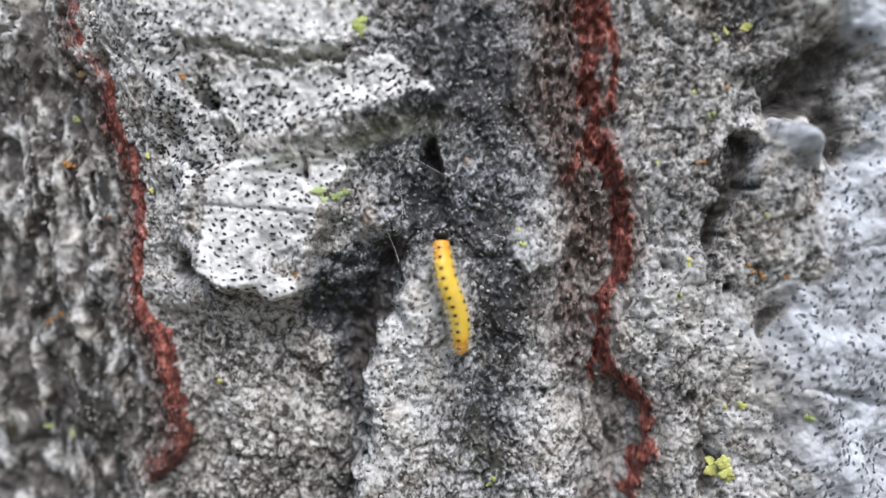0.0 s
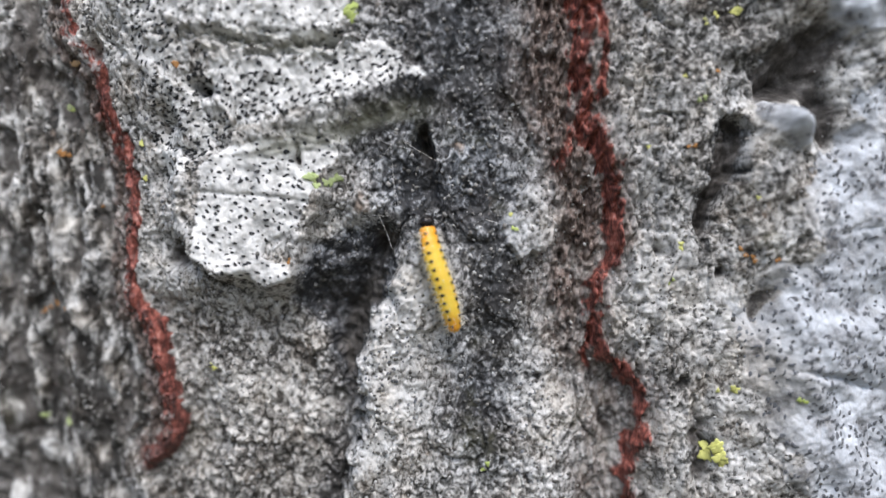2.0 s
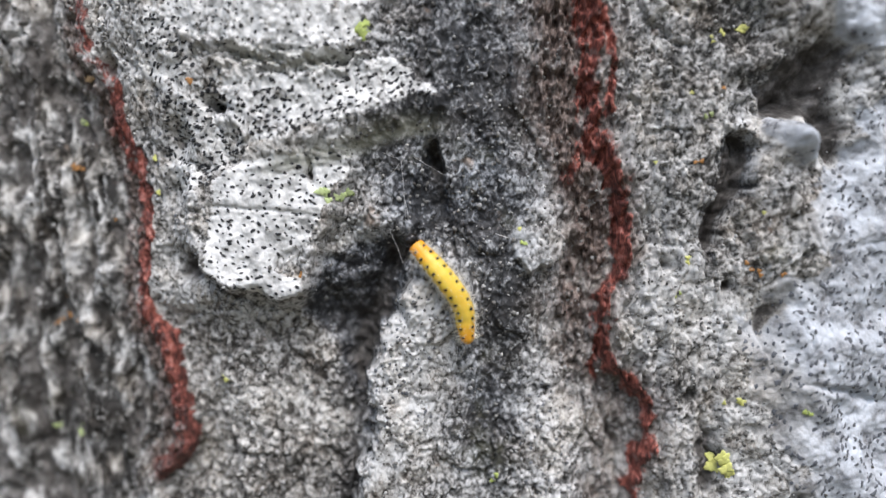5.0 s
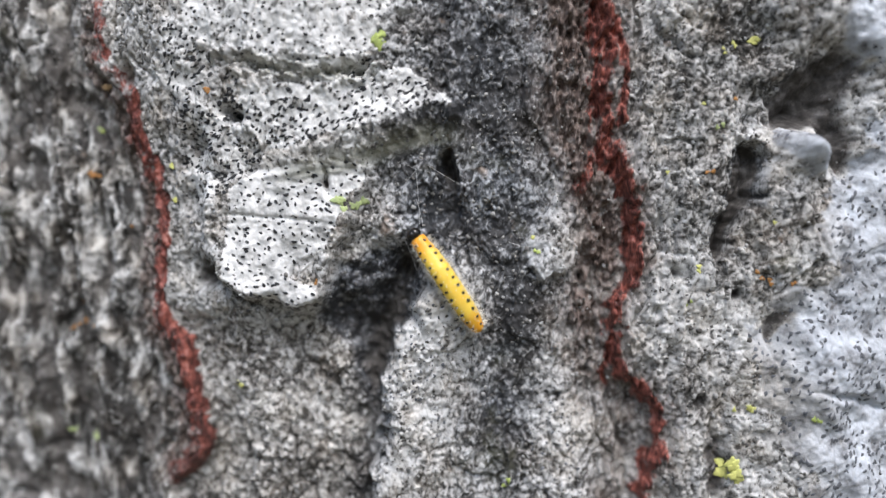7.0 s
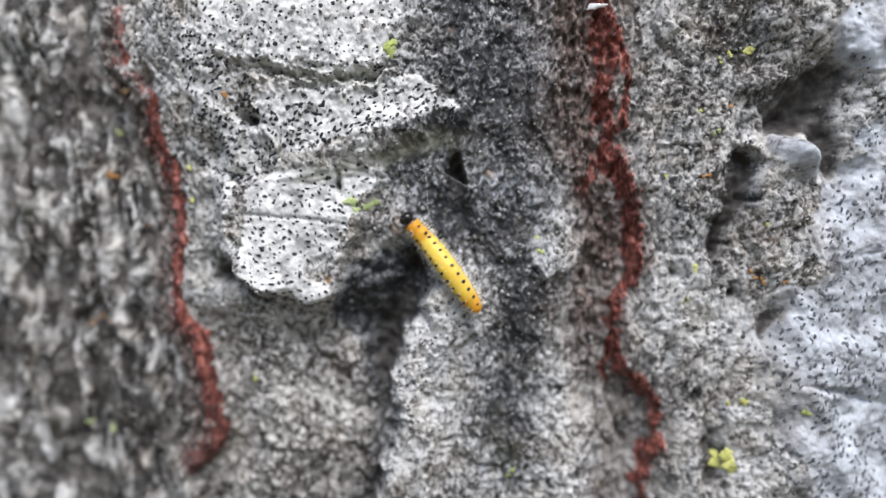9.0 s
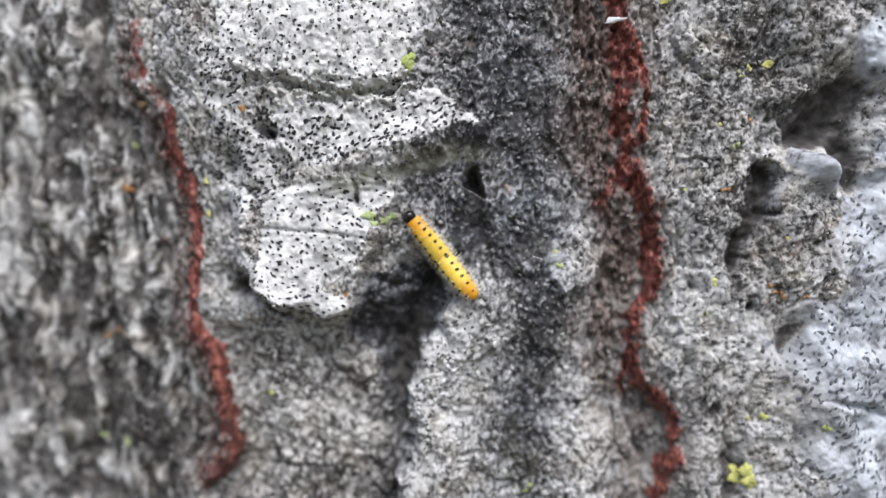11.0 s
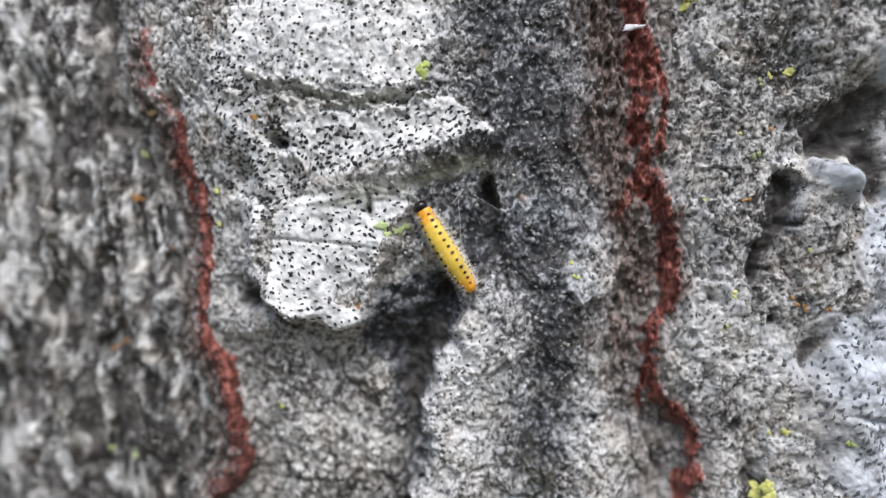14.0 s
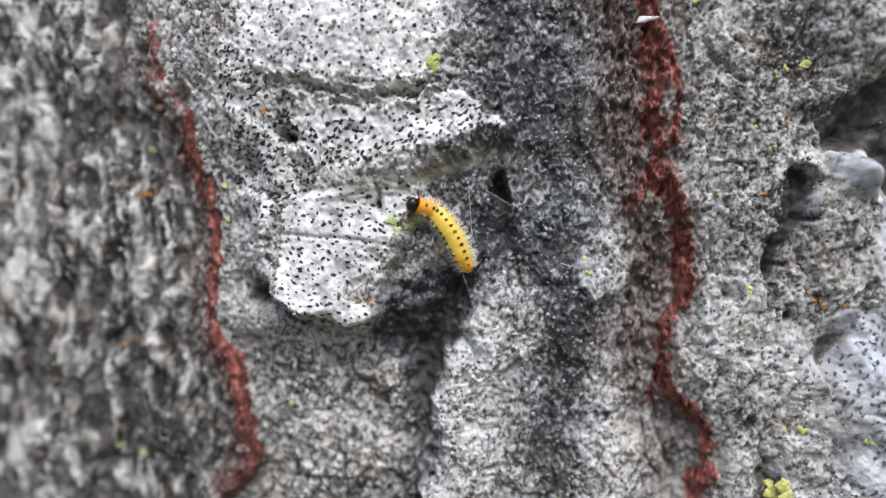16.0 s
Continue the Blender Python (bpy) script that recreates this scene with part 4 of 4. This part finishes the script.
for k, ((x, z), r) in enumerate((((-37.6, 25.4), 1.2), ((-21.8, -4.4), 1.0), ((44.5, -3.0), 1.2), ((40.3, 23.2), 1.1), ((-62.2, 14.1), 1.2),
                                 ((-66.1, -11.6), 1.4), ((-68.5, -12.5), 1.0), ((37.1, 12.3), 1.3), ((45.9, -4.0), 0.9),
                                 ((-65.4, -8.4), 1.1), ((-67.7, -12.1), 0.9), ((-63.2, -12.0), 1.0), ((-61.9, 13.8), 1.1), ((-55.7, 5.5), 0.8), ((48.6, -4.4), 0.9))):
    thallus("orange_lichen", x, z, r, r * 0.9, 1 if k == 0 else 2, ORANGE, "tiny rust-orange lichen speck on grey bark", "lichen", "orange specks", 50 + k)

# splinter at the left seam, and the silvery flake on the red seam
x, z = (-57.6, 27.9)
thallus("wood_splinter", x, z, 2.6, 1.0, 1, WOOD, "pale broken wood splinter in the seam", "splinter", "", 70)
x, z = (20.0, 39.3)
thallus("silvery_flake", x, z, 3.2, 0.9, 1, FLAKE, "shiny silvery-white flake across the red seam", "flake", "", 71, 1.0)


# ---- silk ----
def silk_thread(points, lift, thick=0.02):
    """A fine sagging thread between spots of the bark."""
    data = bpy.data.curves.new("silk_thread", "CURVE")
    data.dimensions, data.bevel_depth, data.bevel_resolution = "3D", thick * MM, 1
    line = data.splines.new("NURBS")
    line.points.add(len(points) - 1)
    line.use_endpoint_u, line.order_u = True, 3
    for p, (x, z), up in zip(line.points, points, lift):
        place, normal = spot(x, z)
        p.co = (*(place + Vector((0, -up * MM, 0))), 1)
    data.materials.append(SILK)
    tagged(new("silk_thread", data), "fine pale silk thread strung across the bark", "silk thread", "silk threads")


silk_thread([(-15.0, 2.5), (-10.8, 3.0), (-6.8, 2.7)], (0.3, 0.6, 0.3))
silk_thread([(-8.4, 2.5), (-7.5, 0.1), (-6.7, -2.2)], (0.6, 3.0, 3.5))
silk_thread([(-6.6, 8.7), (-5.9, 6.5), (-5.7, 4.4)], (0.3, 0.8, 0.4))
silk_thread([(-6.6, 13.4), (-6.3, 9.1), (-6.1, 4.2)], (0.8, 1.6, 0.5))
silk_thread([(-9.5, 14.6), (-6.6, 13.2), (-4.0, 12.9)], (0.4, 1.4, 0.5), 0.015)
silk_thread([(-4.9, 13.9), (-2.5, 12.5), (-0.0, 11.1)], (0.4, 2.0, 0.5))
silk_thread([(-8.0, 11.6), (-6.6, 13.2), (-5.6, 14.6)], (0.3, 1.2, 0.4), 0.015)
silk_thread([(-19.2, -24.6), (-17.3, -27.3), (-16.1, -31.0)], (0.4, 0.9, 0.4))
silk_thread([(1.4, -17.7), (1.7, -14.1), (2.7, -10.5)], (0.4, 1.0, 0.4), 0.02)
silk_thread([(7.4, 2.2), (8.7, 1.8), (9.9, 1.4)], (0.4, 0.6, 0.4), 0.03)


# ---- the caterpillar ----
SEGMENTS = 12
RADII = (1.27, 1.42, 1.52, 1.57, 1.60, 1.60, 1.60, 1.58, 1.55, 1.48, 1.37, 1.10)
caterpillar = tagged(new("caterpillar"), "yellow caterpillar with rows of black dots and black head", "caterpillar")
rng = random.Random(5)


def segment(n, radius):
    """One ring of the body: plump, creased at both ends; its way ahead is +y, its back is +z."""
    long = 1.22
    bm = bmesh.new()
    rings, around = 9, 20
    loops = []
    for k in range(rings):
        t = -1 + 2 * k / (rings - 1)
        r = float(np.interp(n - t * long / 1.3, range(SEGMENTS), RADII)) * (0.978 + 0.022 * math.sqrt(max(0.0, 1 - t * t)))
        if n == SEGMENTS - 1 and t < 0:
            r *= math.sqrt(max(0.1, 1 - t * t * 0.95))
        loop = []
        for q in range(around):
            w = 2 * math.pi * q / around
            low_side = 0.86 if math.sin(w) < 0 else 1.0
            tuck = 0.968 if k in (0, rings - 1) and not (n == SEGMENTS - 1 and k == 0) else 1.0
            swell = tuck + 0.025 * math.sin(3 * w + 0.6) + 0.012 * math.sin(2 * math.pi * t)
            loop.append(bm.verts.new((r * swell * 1.03 * math.cos(w) * MM, t * long * MM, r * swell * low_side * math.sin(w) * MM)))
        loops.append(loop)
    for a, b in zip(loops, loops[1:]):
        for q in range(around):
            bm.faces.new((a[q], a[(q + 1) % around], b[(q + 1) % around], b[q]))
    if n == SEGMENTS - 1:
        bm.faces.new(loops[0][::-1])
    bmesh.ops.recalc_face_normals(bm, faces=bm.faces[:])
    ob = part("body_ring", bm, SKIN, caterpillar)
    rear = [float(np.interp(n - v.co.y / (1.3 * MM), (0, 1, 2.6, 8.5, 10, 11), (0.9, 0.6, 0.0, 0.0, 0.6, 0.85))) for v in ob.data.vertices]
    layer = ob.data.attributes.new("rear", "FLOAT", "POINT")
    layer.data.foreach_set("value", np.array(rear, np.float32))

    def on(angle, ahead, out=1.0):
        w = radians(90 + angle)
        return Vector((math.cos(w) * radius * 1.03 * out, ahead, math.sin(w) * radius * out)) * MM, Vector((math.cos(w), 0, math.sin(w)))

    for angle, size in ((-40, 0.30), (40, 0.30), (-84, 0.22), (84, 0.22)):
        place, normal = on(angle, 0.12)
        m = Matrix.Translation(place) @ normal.to_track_quat("Z", "Y").to_matrix().to_4x4()
        bm = bmesh.new()
        bmesh.ops.create_uvsphere(bm, u_segments=9, v_segments=6, radius=1)
        size *= rng.uniform(0.85, 1.12) * (0.8 if n in (0, 11) else 1)
        for v in bm.verts:
            v.co = m @ Vector((v.co.x * size * 0.9 * MM, v.co.y * size * 1.15 * MM, v.co.z * size * 0.42 * MM))
        part("black_dot", bm, BLACK_DOT, ob)
    # bristles from the warts and flanks, too fine to count
    verts, faces = [], []
    for angle in (-108, -100, -92, -84, -75, -62, -40, -18, 18, 40, 62, 75, 84, 92, 100, 108):
        for ahead in (-0.5, -0.2, 0.15, 0.45):
            if rng.random() < (0.1 if abs(angle) > 60 else 0.5):
                continue
            place, normal = on(angle + rng.uniform(-8, 8), ahead + rng.uniform(-0.2, 0.2), 0.97)
            way = (normal + Vector((0, rng.uniform(-0.35, 0.35), rng.uniform(-0.1, 0.2)))).normalized()
            tip = place + way * rng.uniform(0.6, 1.2) * MM * (1.2 if n in (0, 11) else 1)
            side = way.cross(Vector((0, 1, 0.3))).normalized() * 0.052 * MM
            other = way.cross(side).normalized() * 0.042 * MM
            s = len(verts)
            verts += [place + side, place - 0.5 * side + other, place - 0.5 * side - other, tip]
            faces += [(s, s + 1, s + 3), (s + 1, s + 2, s + 3), (s + 2, s, s + 3)]
    tagged(raw("bristles", verts, faces, HAIR, ob, "short pale bristles"), kind="stuff")
    # feet
    if n < 3 or n in (5, 6, 7, 8, 11):
        for side in (-1, 1):
            bm = bmesh.new()
            wide = 0.16 if n < 3 else 0.34
            bmesh.ops.create_cone(bm, cap_ends=True, segments=10, radius1=wide * MM, radius2=wide * 0.55 * MM, depth=0.8 * MM)
            bmesh.ops.transform(bm, verts=bm.verts[:], matrix=Matrix.Translation((side * radius * 0.62 * MM, 0, -radius * 0.92 * MM)) @ Matrix.Rotation(radians(180 - side * 22), 4, "Y"))
            part("leg" if n < 3 else "proleg", bm, LEG if n < 3 else PROLEG, ob)
    return ob


def head_part():
    bm = bmesh.new()
    bmesh.ops.create_uvsphere(bm, u_segments=24, v_segments=16, radius=1)
    for v in bm.verts:
        x, y, z = v.co
        notch = 0.10 * math.exp(-(x / 0.12) ** 2) * (1 if z > 0 else 0)
        v.co = (x * 1.16 * MM, y * 0.95 * MM, (z * 1.06 - notch) * MM)
    head = part("head", bm, BLACK_HEAD, caterpillar, "glossy black head capsule")
    for side in (-1, 1):
        bm = bmesh.new()
        bmesh.ops.create_cone(bm, cap_ends=True, segments=8, radius1=0.09 * MM, radius2=0.04 * MM, depth=0.5 * MM)
        bmesh.ops.transform(bm, verts=bm.verts[:], matrix=Matrix.Translation((side * 0.5 * MM, 0.85 * MM, -0.3 * MM)) @ Matrix.Rotation(radians(-80), 4, "X"))
        part("antenna", bm, LEG, head)
        bm = bmesh.new()
        bmesh.ops.create_icosphere(bm, subdivisions=2, radius=0.26 * MM)
        bmesh.ops.translate(bm, verts=bm.verts[:], vec=(side * 0.24 * MM, 0.74 * MM, -0.45 * MM))
        part("jaw", bm, BLACK_DOT, head)
    return head


rings_of_body = [segment(n, RADII[n]) for n in range(SEGMENTS)]
head = head_part()

# the line of its body, head to tail: seconds, then four spots, millimetres across and up
SPINE_A = [
    (0, -0.45, 1.58, 0.40, -4.19, 2.20, -9.95, 2.64, -15.26),
    (0.5, 1.23, 1.62, 0.13, -2.11, 1.50, -7.67, 2.81, -14.69),
    (1, 0.59, 1.91, -0.05, -2.58, 1.57, -8.58, 3.04, -14.57),
    (1.5, -0.63, 2.83, 0.22, -2.76, 1.67, -8.33, 2.97, -14.66),
    (2, -1.34, 1.21, -0.27, -3.59, 1.24, -8.32, 2.76, -14.05),
    (2.5, -2.00, -0.59, 0.02, -4.09, 1.89, -8.57, 2.91, -14.49),
    (3, -4.28, -3.15, -0.48, -3.76, 2.47, -8.78, 3.23, -14.46),
    (3.5, -4.94, -2.39, -0.83, -3.84, 2.53, -8.75, 2.85, -14.72),
    (4, -5.99, -1.69, -0.96, -4.18, 2.55, -9.11, 2.98, -14.17),
    (4.2, -5.68, -0.68, -1.07, -4.04, 2.44, -8.99, 3.04, -14.42),
]
SPINE_B = [
    (6.3, -6.15, 2.67, -3.25, -1.76, -0.32, -6.13, 3.19, -11.52),
    (6.5, -6.48, 2.63, -3.58, -2.05, -0.66, -6.42, 3.08, -11.37),
    (7, -6.78, 3.13, -3.75, -0.96, -0.70, -5.44, 2.82, -10.94),
    (7.5, -7.07, 3.83, -4.03, -0.20, -0.96, -4.79, 2.50, -10.05),
    (8, -8.13, 4.51, -4.98, 0.38, -1.81, -3.77, 1.66, -8.59),
    (8.5, -8.61, 4.85, -5.51, 0.69, -2.20, -3.50, 1.49, -8.27),
    (9, -9.33, 5.66, -5.62, 1.42, -2.06, -3.22, 1.53, -8.37),
    (9.2, -9.19, 5.52, -5.82, 1.34, -2.43, -2.97, 1.38, -7.78),
]
SPINE_C = [
    (11.3, -11.64, 8.53, -8.69, 4.70, -5.72, 0.85, -2.28, -3.66),
    (11.5, -11.41, 8.65, -8.65, 4.83, -5.79, 1.00, -2.54, -3.49),
    (12, -11.90, 10.16, -9.29, 5.81, -6.49, 1.52, -3.22, -2.62),
    (12.5, -12.04, 10.71, -9.34, 6.45, -6.63, 2.17, -4.09, -1.79),
    (13, -12.08, 11.07, -9.67, 7.02, -7.07, 2.85, -4.26, -1.80),
    (13.5, -12.53, 11.29, -9.93, 7.13, -7.24, 2.96, -4.25, -1.52),
    (14, -12.21, 11.33, -9.91, 7.21, -7.34, 3.16, -4.57, -1.01),
    (14.5, -12.28, 11.84, -10.70, 7.61, -8.24, 3.88, -6.10, -0.92),
    (15, -12.83, 11.48, -11.18, 8.21, -9.18, 4.76, -6.90, 0.76),
    (15.5, -13.43, 10.75, -11.11, 8.09, -8.77, 4.82, -6.86, 1.10),
    (16, -14.97, 11.07, -11.83, 9.77, -9.04, 6.31, -6.83, 1.42),
]


def motions():
    """The crawl: the thing itself rides on its middle, the rings bend along its line."""
    def curve(spots, t):
        a, b, c, d = (Vector((x, 0, z)) for x, z in spots)
        knots = [2 * a - b, a, b, c, d, 2 * d - c]
        u = min(max(t, -0.15), 1.1) * 3
        k = min(max(int(math.floor(u)), 0), 2)
        w = u - k
        p0, p1, p2, p3 = knots[k:k + 4]
        return 0.5 * (2 * p1 + (p2 - p0) * w + (2 * p0 - 5 * p1 + 4 * p2 - p3) * w * w + (3 * p1 - p0 - 3 * p2 + p3) * w ** 3)

    ways = {ob: [] for ob in (caterpillar, head, *rings_of_body)}
    for t, *flat in SPINE_A + SPINE_B + SPINE_C:
        spots = [(flat[k], flat[k + 1]) for k in (0, 2, 4, 6)]
        lean = radians(float(np.interp(t, (0, 3, 4.2, 6.3, 7, 9, 11.3, 16), (27, 25, 14, 2, 0, -13, -18, -21))))
        line = [curve(spots, k / 60) for k in range(61)]
        up = np.array([calm(p.x, p.z) for p in line])
        up = np.array([up[max(0, k - 4):k + 5].max() for k in range(61)])
        kernel = np.hanning(25)
        kernel /= kernel.sum()
        up = np.convolve(np.pad(up, 12, mode="edge"), kernel, mode="valid")
        for k in list(range(1, 61)) + list(range(59, -1, -1)):      # it bridges hollows, its head held up
            up[k] = max(up[k], up[k - 1 if k > 0 and up[k - 1] > up[min(60, k + 1)] else min(60, k + 1)] - 0.10)
        length = [0.0]
        for a, b in zip(line, line[1:]):
            length.append(length[-1] + (b - a).length)

        def at(s):
            s *= length[-1]
            k = max(1, min(60, int(np.searchsorted(length, s))))
            w = (s - length[k - 1]) / max(1e-6, length[k] - length[k - 1])
            p = line[k - 1].lerp(line[k], w)
            return Vector((p.x, -(up[k - 1] + (up[k] - up[k - 1]) * w) - 1.3, p.z)) * MM + Vector((0, 0, UP))

        def stand(s, ease=0.03):
            here = at(s)
            ahead = (at(s - ease) - at(s + ease)).normalized()
            back = Vector((0, -1, 0))
            back = (back - ahead * back.dot(ahead)).normalized()
            side = ahead.cross(back)
            back = back * math.cos(lean) + side * math.sin(lean)
            side = ahead.cross(back)
            return Matrix.Translation(here) @ Matrix((side, ahead, back)).transposed().to_4x4()

        root = stand(0.5)
        ways[caterpillar].append((t, root))
        inverse = root.inverted()
        ways[head].append((t, inverse @ stand(-0.015, 0.04) @ pose(0, 0.0001, 0.00045)))
        for n, ob in enumerate(rings_of_body):
            ways[ob].append((t, inverse @ stand(0.108 + 0.855 * n / (SEGMENTS - 1))))
    for ob, rows in ways.items():
        if rows[0][0] > 0:
            rows.insert(0, (0.0, rows[0][1]))
        walk(ob, rows)


motions()
